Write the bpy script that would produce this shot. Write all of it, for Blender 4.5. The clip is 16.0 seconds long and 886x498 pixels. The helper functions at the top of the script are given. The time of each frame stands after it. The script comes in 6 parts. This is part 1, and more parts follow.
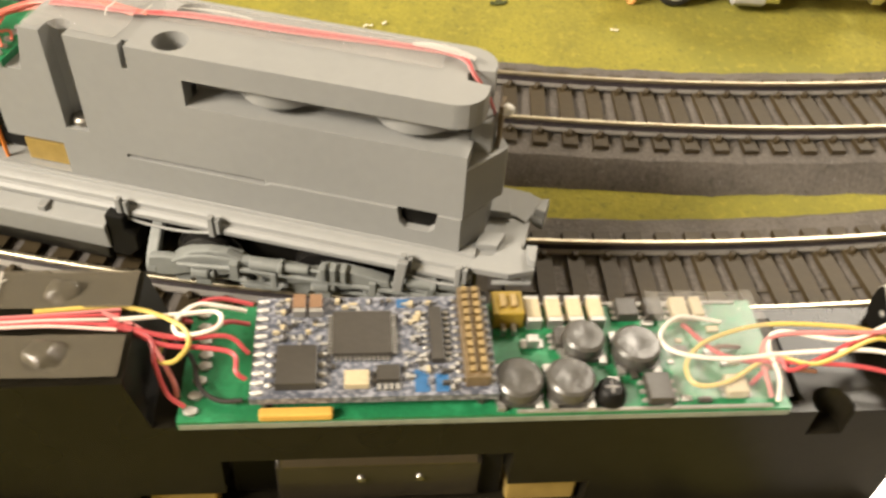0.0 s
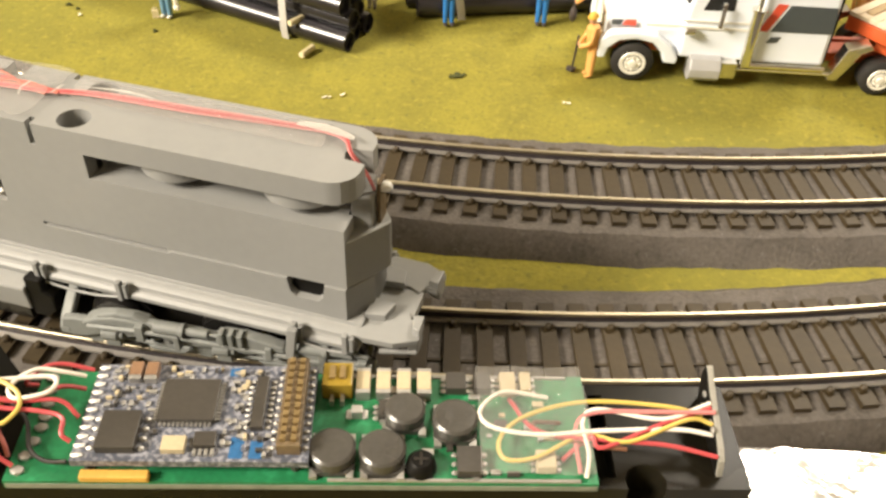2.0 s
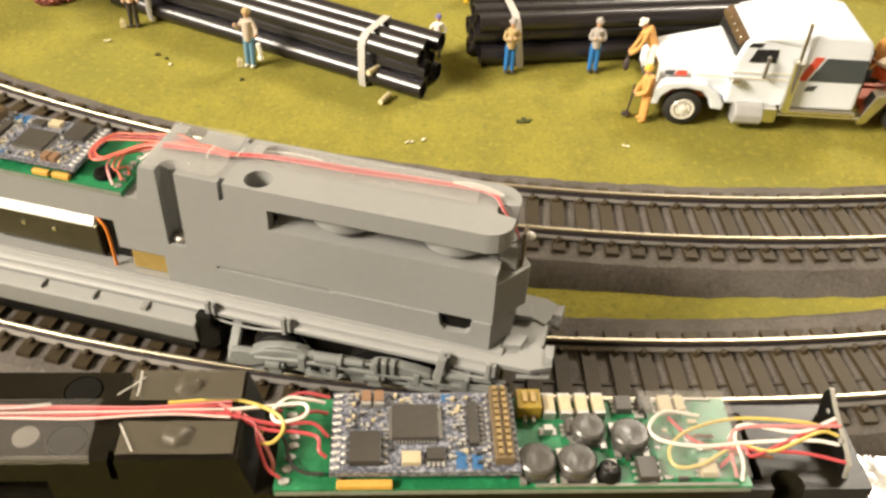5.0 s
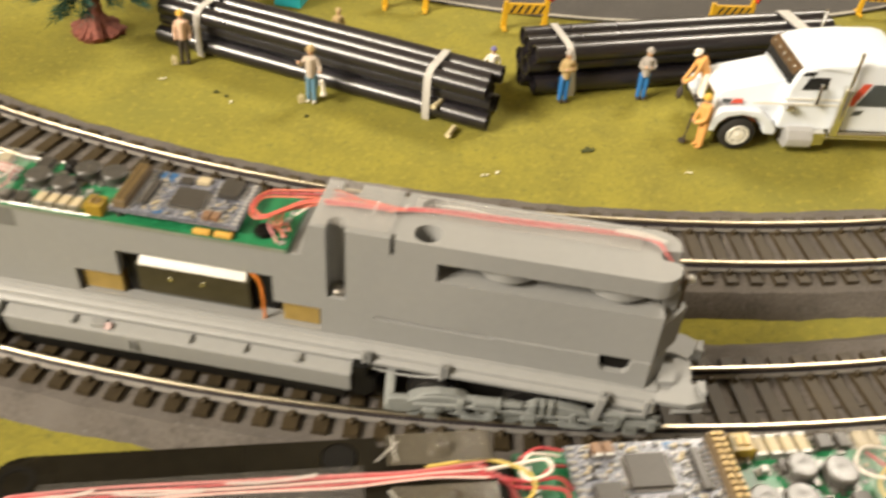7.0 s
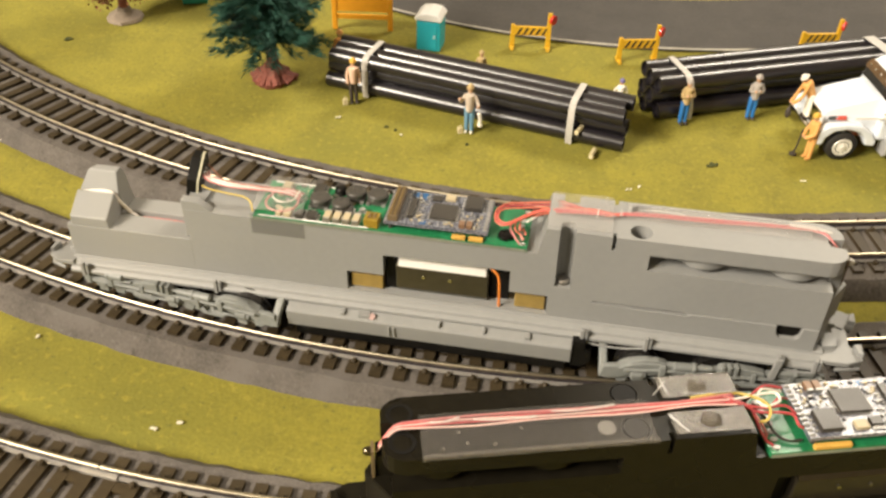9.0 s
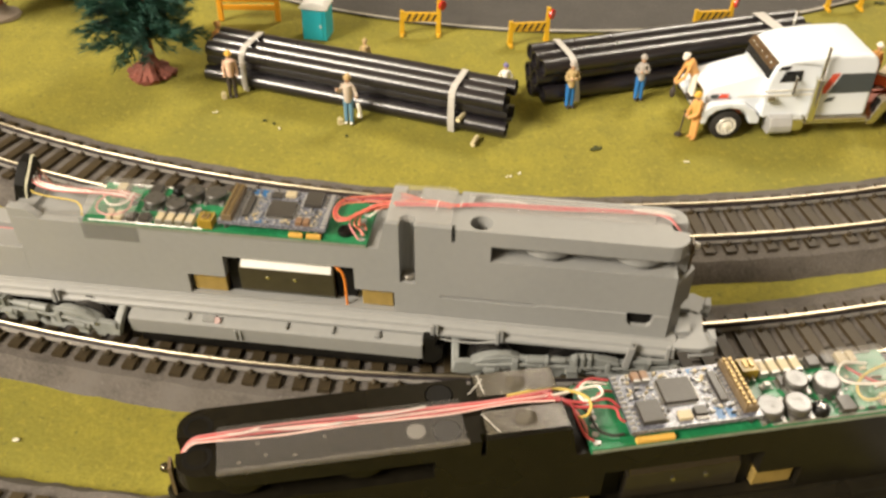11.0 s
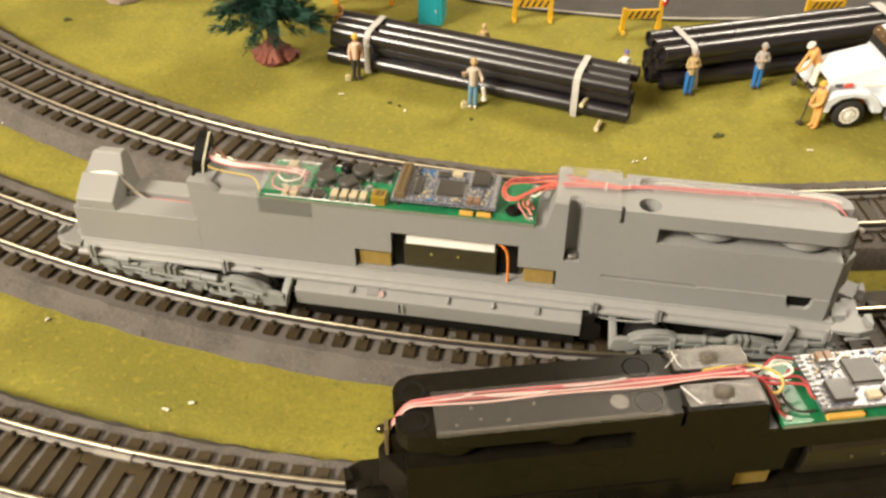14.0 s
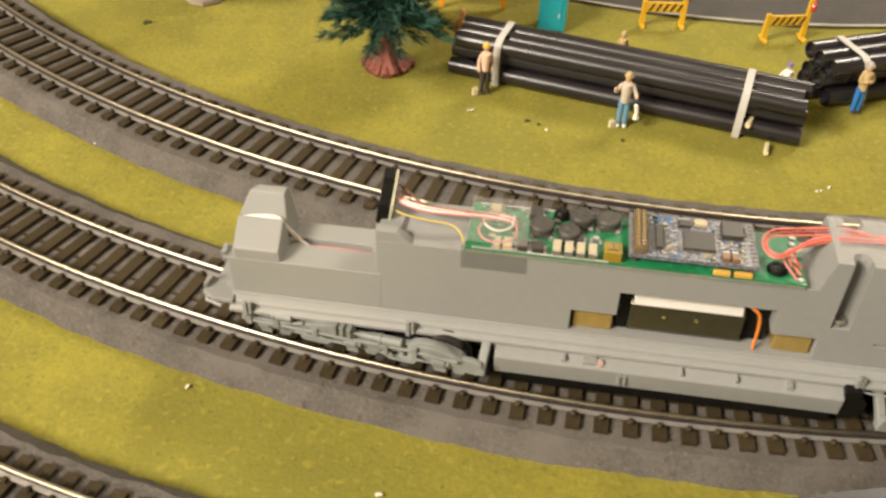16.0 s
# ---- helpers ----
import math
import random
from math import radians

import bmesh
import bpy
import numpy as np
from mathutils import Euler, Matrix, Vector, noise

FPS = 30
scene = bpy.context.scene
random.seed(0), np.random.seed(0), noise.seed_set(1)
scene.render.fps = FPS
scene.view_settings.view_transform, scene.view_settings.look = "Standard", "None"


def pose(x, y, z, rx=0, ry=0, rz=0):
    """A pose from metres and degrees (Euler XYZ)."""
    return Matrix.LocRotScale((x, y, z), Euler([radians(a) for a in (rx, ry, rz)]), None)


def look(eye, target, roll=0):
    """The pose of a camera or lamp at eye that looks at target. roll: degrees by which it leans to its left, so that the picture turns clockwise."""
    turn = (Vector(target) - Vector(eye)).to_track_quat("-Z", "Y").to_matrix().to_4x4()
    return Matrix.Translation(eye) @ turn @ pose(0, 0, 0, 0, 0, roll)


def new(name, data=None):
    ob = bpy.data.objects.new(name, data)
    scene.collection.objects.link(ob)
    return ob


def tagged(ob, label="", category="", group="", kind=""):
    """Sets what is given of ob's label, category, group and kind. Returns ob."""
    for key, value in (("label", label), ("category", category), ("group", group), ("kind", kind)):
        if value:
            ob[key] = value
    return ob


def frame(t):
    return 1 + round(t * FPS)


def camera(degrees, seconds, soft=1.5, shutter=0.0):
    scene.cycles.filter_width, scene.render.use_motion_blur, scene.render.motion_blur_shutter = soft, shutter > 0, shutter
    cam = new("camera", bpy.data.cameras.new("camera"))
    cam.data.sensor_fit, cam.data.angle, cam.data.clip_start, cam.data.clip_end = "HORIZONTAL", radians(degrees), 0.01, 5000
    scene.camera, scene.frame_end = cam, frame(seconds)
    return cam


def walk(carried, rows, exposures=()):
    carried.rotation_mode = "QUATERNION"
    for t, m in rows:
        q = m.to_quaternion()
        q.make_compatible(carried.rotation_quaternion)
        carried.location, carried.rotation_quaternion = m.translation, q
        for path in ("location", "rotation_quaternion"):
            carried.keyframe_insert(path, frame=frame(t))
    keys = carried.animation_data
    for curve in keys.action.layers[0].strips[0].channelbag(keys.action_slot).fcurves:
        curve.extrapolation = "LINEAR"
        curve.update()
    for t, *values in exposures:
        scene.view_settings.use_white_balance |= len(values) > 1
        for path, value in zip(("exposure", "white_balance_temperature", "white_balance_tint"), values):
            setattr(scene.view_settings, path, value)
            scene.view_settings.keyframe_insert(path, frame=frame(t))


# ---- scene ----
cam = camera(52.0, 16.0, soft=2.7, shutter=0.5)
PATH = [
    (0, (0.01475, 0.01563, 0.13188), (0.0747, 1.4323, -1.2786), 5.04),
    (0.5, (0.03069, 0.01234, 0.13555), (-0.0388, 1.4567, -1.2461), 3.41),
    (1, (0.03653, 0.01273, 0.13777), (-0.0599, 1.4734, -1.2250), 2.63),
    (1.5, (0.04062, 0.01426, 0.13955), (-0.0246, 1.4976, -1.2004), 2.92),
    (2, (0.04167, 0.01431, 0.13897), (-0.0151, 1.5111, -1.1863), 3.02),
    (2.5, (0.04106, 0.01372, 0.13794), (-0.0177, 1.5070, -1.1912), 3.24),
    (3, (0.03730, 0.01133, 0.13904), (-0.0247, 1.5061, -1.1883), 2.94),
    (3.5, (0.03288, 0.00153, 0.14659), (-0.0307, 1.5015, -1.1748), 2.90),
    (3.7, (0.03008, -0.00358, 0.15173), (-0.0212, 1.4961, -1.1705), 2.94),
    (5.8, (0.00696, -0.00139, 0.16066), (0.0892, 1.5330, -1.1195), 6.26),
    (6, (0.00645, 0.00321, 0.16268), (0.1479, 1.5373, -1.1127), 7.28),
    (6.5, (-0.00901, 0.00320, 0.16869), (0.1740, 1.5439, -1.0933), 6.93),
    (7, (-0.03435, -0.00235, 0.16640), (0.1078, 1.5225, -1.1199), 5.39),
    (7.5, (-0.05658, -0.01356, 0.17647), (0.0483, 1.5066, -1.1189), 3.75),
    (8, (-0.07954, -0.03070, 0.17901), (-0.0025, 1.4836, -1.1252), 2.34),
    (8.2, (-0.08305, -0.03851, 0.18501), (-0.0098, 1.4871, -1.1062), 2.02),
    (10.3, (-0.07829, -0.04439, 0.19498), (-0.0012, 1.5281, -1.0384), 1.84),
    (10.5, (-0.06621, -0.04242, 0.19627), (0.0258, 1.5286, -1.0380), 1.49),
    (11, (-0.05020, -0.03678, 0.18779), (0.0955, 1.5045, -1.0784), 1.36),
    (11.5, (-0.05122, -0.03448, 0.18355), (0.1139, 1.4882, -1.1026), 1.00),
    (12, (-0.05875, -0.03479, 0.18319), (0.1026, 1.4763, -1.1171), 0.95),
    (12.5, (-0.06303, -0.03648, 0.18321), (0.0893, 1.4688, -1.1248), 1.10),
    (13, (-0.07322, -0.04040, 0.18851), (0.0474, 1.4722, -1.1144), 1.14),
    (13.5, (-0.08010, -0.04122, 0.18994), (0.0118, 1.4817, -1.1033), 1.05),
    (14, (-0.08423, -0.04214, 0.19082), (-0.0152, 1.4843, -1.0996), 0.80),
    (14.5, (-0.08418, -0.04231, 0.19050), (-0.0305, 1.4889, -1.0950), 0.52),
    (15, (-0.09337, -0.03977, 0.19112), (-0.0588, 1.4932, -1.0929), 0.10),
    (15.5, (-0.12112, -0.01266, 0.17608), (-0.0701, 1.5108, -1.1187), 1.13),
    (16, (-0.13971, 0.00101, 0.17671), (-0.0356, 1.5123, -1.1292), 1.79),
]
EXPOSURES = [(0.0, 0.23), (3.5, 0.25), (6.5, 0.0), (8.0, -0.1), (10.5, -0.03), (11.0, -0.1), (13.0, -0.04), (14.5, -0.08), (15.0, -0.1), (16.0, -0.15)]
walk(cam, [(t, look(eye, target, roll)) for t, eye, target, roll in PATH], EXPOSURES)

# ---- light: a warm ceiling lamp in a closed hobby room ----
world = bpy.data.worlds.new("room_air")
scene.world = world
world.use_nodes = True
world.node_tree.nodes["Background"].inputs["Color"].default_value = (1.0, 0.93, 0.82, 1)
world.node_tree.nodes["Background"].inputs["Strength"].default_value = 0.085
scene.view_settings.exposure = 0.0


def lamp(name, eye, target, size_x, size_y, watts, colour):
    data = bpy.data.lights.new(name, "AREA")
    data.shape, data.size, data.size_y, data.energy, data.color = "RECTANGLE", size_x, size_y, watts, colour
    ob = new(name, data)
    ob.matrix_world = look(eye, target)
    return ob


lamp("ceiling_lamp", (-1.97, -0.92, 1.60), (-0.05, 0.2, 0), 1.0, 0.6, 170, (1.0, 0.89, 0.735))
lamp("ceiling_lamp", (0.88, 1.27, 1.45), (0.05, 0.2, 0), 0.55, 0.42, 32, (1.0, 0.89, 0.735))

# ---- materials ----


def material(name, colour, rough=0.5, metal=0.0, vary=0.15, grain=600, bump=0.1, spots=None, coat=0.0, relief=0.0003, per_object=0.0, gloss=0.5):
    """Colour with fine grain and broad wear; grain in features per metre, vary as share of the colour."""
    m = bpy.data.materials.new(name)
    m.use_nodes = True
    nodes, links = m.node_tree.nodes, m.node_tree.links
    b = nodes["Principled BSDF"]
    where = nodes.new("ShaderNodeTexCoord")
    fine, broad = nodes.new("ShaderNodeTexNoise"), nodes.new("ShaderNodeTexNoise")
    fine.inputs["Scale"].default_value, fine.inputs["Detail"].default_value = grain, 5
    broad.inputs["Scale"].default_value, broad.inputs["Detail"].default_value = grain / 14, 3
    for n in (fine, broad):
        links.new(where.outputs["Object"], n.inputs["Vector"])
    total = nodes.new("ShaderNodeMath")
    total.operation = "ADD"
    links.new(fine.outputs["Fac"], total.inputs[0])
    links.new(broad.outputs["Fac"], total.inputs[1])
    last = total
    if per_object:
        info, share, plus = nodes.new("ShaderNodeObjectInfo"), nodes.new("ShaderNodeMath"), nodes.new("ShaderNodeMath")
        share.operation, share.inputs[1].default_value = "MULTIPLY", per_object
        plus.operation = "ADD"
        links.new(info.outputs["Random"], share.inputs[0])
        links.new(share.outputs[0], plus.inputs[0])
        links.new(total.outputs[0], plus.inputs[1])
        last = plus
    ramp = nodes.new("ShaderNodeMapRange")
    ramp.inputs["From Min"].default_value, ramp.inputs["From Max"].default_value = 0.65, 1.35 + per_object
    links.new(last.outputs[0], ramp.inputs["Value"])
    mix = nodes.new("ShaderNodeMix")
    mix.data_type = "RGBA"
    links.new(ramp.outputs["Result"], mix.inputs["Factor"])
    low = [max(0.0, c * (1 - vary)) for c in colour]
    high = [min(1.0, c * (1 + vary)) for c in colour]
    mix.inputs["A"].default_value, mix.inputs["B"].default_value = (*low, 1), (*high, 1)
    out = mix.outputs["Result"]
    layers = [] if not spots else spots if isinstance(spots, list) else [spots]
    for spot_colour, spot_scale, edge, *soft_edge in layers:
        speck = nodes.new("ShaderNodeTexNoise")
        speck.inputs["Scale"].default_value, speck.inputs["Detail"].default_value = spot_scale, 4
        links.new(where.outputs["Object"], speck.inputs["Vector"])
        cut = nodes.new("ShaderNodeMapRange")
        cut.inputs["From Min"].default_value, cut.inputs["From Max"].default_value = edge, edge + (soft_edge[0] if soft_edge else 0.12)
        links.new(speck.outputs["Fac"], cut.inputs["Value"])
        second = nodes.new("ShaderNodeMix")
        second.data_type = "RGBA"
        links.new(cut.outputs["Result"], second.inputs["Factor"])
        links.new(out, second.inputs["A"])
        second.inputs["B"].default_value = (*spot_colour, 1)
        out = second.outputs["Result"]
    links.new(out, b.inputs["Base Color"])
    rough_map = nodes.new("ShaderNodeMapRange")
    rough_map.inputs["To Min"].default_value, rough_map.inputs["To Max"].default_value = max(0.03, rough - 0.09), min(1, rough + 0.09)
    links.new(broad.outputs["Fac"], rough_map.inputs["Value"])
    links.new(rough_map.outputs["Result"], b.inputs["Roughness"])
    b.inputs["Metallic"].default_value = metal
    b.inputs["Coat Weight"].default_value = coat
    b.inputs["Specular IOR Level"].default_value = gloss
    if bump:
        raise_ = nodes.new("ShaderNodeBump")
        raise_.inputs["Strength"].default_value, raise_.inputs["Distance"].default_value = bump, relief
        links.new(fine.outputs["Fac"], raise_.inputs["Height"])
        links.new(raise_.outputs["Normal"], b.inputs["Normal"])
    return m


def clear(name, tint, haze, rough=0.08, crinkle=0.35):
    """Thin clear film: mostly see-through, with a little milky haze and a gloss."""
    m = bpy.data.materials.new(name)
    m.use_nodes = True
    nodes, links = m.node_tree.nodes, m.node_tree.links
    b = nodes["Principled BSDF"]
    b.inputs["Base Color"].default_value = (*tint, 1)
    b.inputs["Roughness"].default_value = rough
    mott, spread = nodes.new("ShaderNodeTexNoise"), nodes.new("ShaderNodeMapRange")
    mott.inputs["Scale"].default_value, mott.inputs["Detail"].default_value = 150, 5
    spread.inputs["From Min"].default_value, spread.inputs["From Max"].default_value = 0.35, 0.70
    spread.inputs["To Min"].default_value, spread.inputs["To Max"].default_value = haze * 0.6, haze * 1.7
    links.new(mott.outputs["Fac"], spread.inputs["Value"])
    links.new(spread.outputs["Result"], b.inputs["Alpha"])
    n, bump = nodes.new("ShaderNodeTexNoise"), nodes.new("ShaderNodeBump")
    n.inputs["Scale"].default_value = 260
    bump.inputs["Strength"].default_value, bump.inputs["Distance"].default_value = crinkle, 0.0006
    links.new(n.outputs["Fac"], bump.inputs["Height"])
    links.new(bump.outputs["Normal"], b.inputs["Normal"])
    return m


GRASS = material("yellow_green_flock", (0.212, 0.187, 0.021), 0.95, vary=0.24, grain=900, bump=0.45, spots=[((0.172, 0.162, 0.022), 14, 0.48, 0.25), ((0.255, 0.223, 0.029), 420, 0.56, 0.12), ((0.140, 0.130, 0.020), 620, 0.60, 0.10), ((0.085, 0.08, 0.016), 75, 0.73, 0.05)], relief=0.0006)
# Darker top, paler slopes: the lamp's light on the slopes is in the colour.
CORK = material("grey_brown_cork", (0.062, 0.047, 0.027), 0.55, vary=0.35, grain=1100, bump=0.6, spots=[((0.11, 0.088, 0.056), 420, 0.62), ((0.044, 0.034, 0.021), 60, 0.55, 0.2)], relief=0.0005, gloss=0.42)
CORK_LIT_SLOPE = material("lit_slope_cork", (0.102, 0.090, 0.080), 0.85, vary=0.35, grain=1100, bump=0.6, spots=[((0.066, 0.057, 0.050), 420, 0.60), ((0.15, 0.138, 0.13), 700, 0.62), ((0.125, 0.112, 0.102), 50, 0.52, 0.2)], relief=0.0005, gloss=0.25)
TIE = material("dark_tie_plastic", (0.042, 0.030, 0.0145), 0.55, vary=0.35, grain=500, bump=0.35, spots=[((0.058, 0.043, 0.024), 300, 0.62), ((0.095, 0.078, 0.052), 800, 0.69)], per_object=0.5, gloss=0.28)
RAIL = material("nickel_silver_rail", (0.50, 0.445, 0.33), 0.40, metal=1.0, vary=0.12, grain=300, bump=0.05)
# Light on the foot and shade under the head are put into these colours.
RAIL_FOOT = material("bright_rail_foot", (0.50, 0.475, 0.44), 0.40, metal=0.7, vary=0.12, grain=300, bump=0.05)
RAIL_WEB = material("shaded_rail_web", (0.022, 0.016, 0.018), 0.6, vary=0.25, grain=400, bump=0.05)
ASPHALT = material("asphalt", (0.060, 0.055, 0.050), 0.9, vary=0.25, grain=900, bump=0.5, relief=0.0004)
ROAD_YELLOW = material("road_yellow_paint", (0.38, 0.33, 0.08), 0.8, vary=0.25, grain=700)
ROAD_WHITE = material("road_edge_paint", (0.34, 0.32, 0.27), 0.8, vary=0.25, grain=700)
GREY = material("grey_cast_chassis", (0.238, 0.240, 0.234), 0.52, vary=0.05, grain=500, bump=0.10, relief=0.0001, spots=((0.265, 0.262, 0.248), 16, 0.50, 0.25))
GREY_DARK = material("grey_moulded_truck", (0.200, 0.210, 0.202), 0.50, vary=0.14, grain=700, bump=0.25, spots=((0.15, 0.158, 0.15), 90, 0.52, 0.2))
BLACK = material("black_chassis", (0.0095, 0.0081, 0.0052), 0.28, vary=0.3, grain=400, bump=0.12, relief=0.0001, gloss=0.14)
SOOT = material("black_moulding", (0.0065, 0.006, 0.0052), 0.45, vary=0.3, grain=500, bump=0.1, gloss=0.15)
BRASS = material("brass", (0.44, 0.31, 0.10), 0.38, metal=0.55, vary=0.15, grain=500)
STEEL = material("bright_steel", (0.75, 0.73, 0.68), 0.22, metal=1.0, vary=0.10, grain=400)
MOTOR = material("dark_motor_can", (0.075, 0.066, 0.040), 0.30, metal=0.6, vary=0.2, grain=400)
WHEEL = material("blackened_wheel_steel", (0.085, 0.080, 0.076), 0.25, metal=0.85, vary=0.2, grain=400)
MOTOR_BLACK = material("black_motor_can", (0.030, 0.025, 0.018), 0.22, metal=0.3, vary=0.2, grain=400)
PLUG = material("dull_plug", (0.13, 0.12, 0.105), 0.5, vary=0.15, grain=600)
MOTOR_DULL = material("dull_motor_plate", (0.12, 0.105, 0.075), 0.18, metal=1.0, vary=0.1, grain=400)
# Whitish base stands in for bright light reflected by the shiny plate.
MOTOR_TOP = material("motor_top_plate", (0.80, 0.79, 0.75), 0.30, metal=0.45, vary=0.05, grain=400)
PCB = material("green_circuit_board", (0.010, 0.150, 0.055), 0.48, vary=0.25, grain=1500, bump=0.1, spots=((0.022, 0.22, 0.09), 500, 0.55), coat=0.1)
# Grey tone and pale speckle hold the board's marks and also its sheen.
PCB_BLUE = material("blue_circuit_board", (0.076, 0.084, 0.112), 0.34, vary=0.3, grain=1600, bump=0.1, spots=((0.24, 0.245, 0.28), 1500, 0.47), coat=0.1, gloss=0.65)
SOLDER = material("solder", (0.44, 0.43, 0.41), 0.52, metal=0.9, vary=0.1, grain=2000)
SCREW = material("dull_screw_steel", (0.34, 0.32, 0.29), 0.35, metal=0.85, vary=0.2, grain=900)
BOARD_EDGE = material("pale_board_edge", (0.19, 0.205, 0.165), 0.5, vary=0.25, grain=900)
PCB_BRIGHT = material("clear_blue_board", (0.025, 0.11, 0.26), 0.4, vary=0.2, grain=1500)
CHIP = material("chip_black", (0.045, 0.040, 0.034), 0.42, vary=0.15, grain=1500)
INDUCTOR = material("inductor_ferrite", (0.060, 0.056, 0.050), 0.30, vary=0.2, grain=1500, bump=0.2, gloss=0.6)
CERAMIC = material("tan_capacitor", (0.44, 0.37, 0.24), 0.5, vary=0.1, grain=1500)
CERAMIC_BROWN = material("brown_capacitor", (0.20, 0.115, 0.065), 0.45, vary=0.15, grain=1500)
TANTALUM = material("orange_yellow_component", (0.58, 0.34, 0.07), 0.45, vary=0.1, grain=1500)
AMBER = material("amber_switch_block", (0.26, 0.175, 0.02), 0.35, vary=0.2, grain=1500)
GOLD = material("gold_pins", (0.34, 0.25, 0.12), 0.45, metal=0.8, vary=0.15, grain=1500)
HEADER = material("brown_pin_header", (0.14, 0.10, 0.055), 0.5, vary=0.2, grain=1500)
WHITE_PCB = material("pale_light_board", (0.52, 0.50, 0.36), 0.4, vary=0.2, grain=900, spots=((0.36, 0.35, 0.27), 500, 0.64))
GREY_PCB = material("grey_light_board", (0.27, 0.26, 0.23), 0.35, vary=0.2, grain=900, spots=((0.16, 0.16, 0.15), 500, 0.6))
# The tape's pale glare over the wires is put into the two pinks.
WIRE = {k: material(k + "_wire", c, 0.42, vary=0.06, grain=900, bump=0.03) for k, c in (
    ("red", (0.43, 0.058, 0.066)), ("white", (0.80, 0.74, 0.66)), ("yellow", (0.56, 0.42, 0.10)), ("black", (0.02, 0.018, 0.016)),
    ("orange", (0.72, 0.22, 0.03)), ("coral", (0.60, 0.15, 0.095)), ("pink", (0.54, 0.19, 0.185)), ("brown", (0.16, 0.07, 0.04)), ("pale_pink", (0.70, 0.47, 0.42)))}
TAPE = clear("clear_tape", (0.75, 0.72, 0.68), 0.20, 0.08, 0.7)
TAPE_HAZY = clear("hazy_tape", (0.72, 0.68, 0.64), 0.075, 0.14)
# Two whitish films that carry the tape's glints and glare as colour.
TAPE_GLINT = clear("white_tape_glint", (0.85, 0.82, 0.76), 0.55, 0.10, 0.6)
TAPE_GLARE = clear("white_tape_glare", (0.95, 0.93, 0.90), 0.85, 0.12, 0.3)
# The beige tint partly stands in for the reflection on the wrapped tape.
TAPE_GLOSSY = clear("glossy_tape", (0.10, 0.088, 0.066), 0.72, 0.15, 0.12)
TAPE_SMOKY = clear("smoky_tape", (0.13, 0.128, 0.118), 0.34, 0.3, 0.2)
TAPE_MILKY = clear("milky_tape", (0.70, 0.63, 0.53), 0.22, 0.06, 1.0)
FOIL = material("crinkled_white_foil", (0.84, 0.83, 0.81), 0.19, metal=0.75, vary=0.05, grain=55, bump=0.5, relief=0.004)
PIPE = material("black_pipe", (0.012, 0.010, 0.0125), 0.29, vary=0.25, grain=300, bump=0.05, relief=0.0002, gloss=0.8)
STRAP = material("grey_strap", (0.46, 0.44, 0.41), 0.6, vary=0.1, grain=800)
PEG = material("pale_wood", (0.62, 0.54, 0.33), 0.7, vary=0.15, grain=800)
WHITE_PAINT = material("white_truck_paint", (0.74, 0.785, 0.85), 0.25, vary=0.02, grain=300, bump=0.02, coat=0.3)
STRIPE_GREY = material("slate_stripe", (0.062, 0.072, 0.075), 0.35, vary=0.05, grain=500)
STRIPE_RED = material("red_stripe", (0.68, 0.095, 0.050), 0.35, vary=0.05, grain=500)
RIM = material("bright_wheel_rim", (0.80, 0.78, 0.72), 0.35, metal=0.15, vary=0.05, grain=400)
CHROME = material("chrome", (0.82, 0.80, 0.74), 0.12, metal=1.0, vary=0.05, grain=400)
SMOKE = material("dark_window", (0.020, 0.020, 0.020), 0.08, vary=0.1, grain=300)
SILVER = material("silver_tank_paint", (0.46, 0.46, 0.46), 0.38, metal=0.3, vary=0.05, grain=400)
FILLER = material("pinkish_filler_cap", (0.36, 0.235, 0.215), 0.5, vary=0.1, grain=900)
AMBER_GLASS = material("bronze_visor", (0.085, 0.052, 0.026), 0.16, vary=0.4, grain=300)
RUBBER = material("tyre_rubber", (0.018, 0.016, 0.014), 0.75, vary=0.2, grain=800, bump=0.2)
DECK_STRIP = material("brown_deck_strip", (0.33, 0.245, 0.135), 0.8, vary=0.15, grain=600, bump=0.2)
DECK = material("pale_deck_wood", (0.60, 0.50, 0.37), 0.75, vary=0.12, grain=600, bump=0.2)
TRAILER_RED = material("orange_red_frame", (0.50, 0.085, 0.022), 0.4, vary=0.12, grain=500)
FENCE_YELLOW = material("yellow_barricade", (0.62, 0.36, 0.02), 0.45, vary=0.06, grain=700)
FENCE_ORANGE = material("orange_fence", (0.74, 0.33, 0.02), 0.45, vary=0.06, grain=700)
MARK_BLACK = material("black_marking", (0.03, 0.025, 0.02), 0.5, vary=0.1, grain=700)
LIGHT_RED = material("red_lens", (0.55, 0.035, 0.025), 0.25, vary=0.05, grain=700)
TURQUOISE = material("turquoise_plastic", (0.025, 0.44, 0.54), 0.45, vary=0.05, grain=500)
TEAL = material("dark_teal_plastic", (0.015, 0.22, 0.16), 0.5, vary=0.08, grain=500)
WHITE_ROOF = material("white_plastic", (0.80, 0.80, 0.78), 0.45, vary=0.03, grain=500)
PINE = material("pine_needles", (0.018, 0.080, 0.054), 0.75, vary=0.5, grain=300, bump=0.2, spots=((0.004, 0.016, 0.011), 60, 0.55))
BARK = material("red_brown_bark", (0.20, 0.062, 0.042), 0.8, vary=0.45, grain=500, bump=0.9, relief=0.001)
RUST_LEAF = material("rust_leaves", (0.150, 0.060, 0.018), 0.85, vary=0.6, grain=200, bump=0.3)
GREY_BASE = material("grey_tree_base", (0.23, 0.185, 0.14), 0.85, vary=0.2, grain=600, bump=0.4)
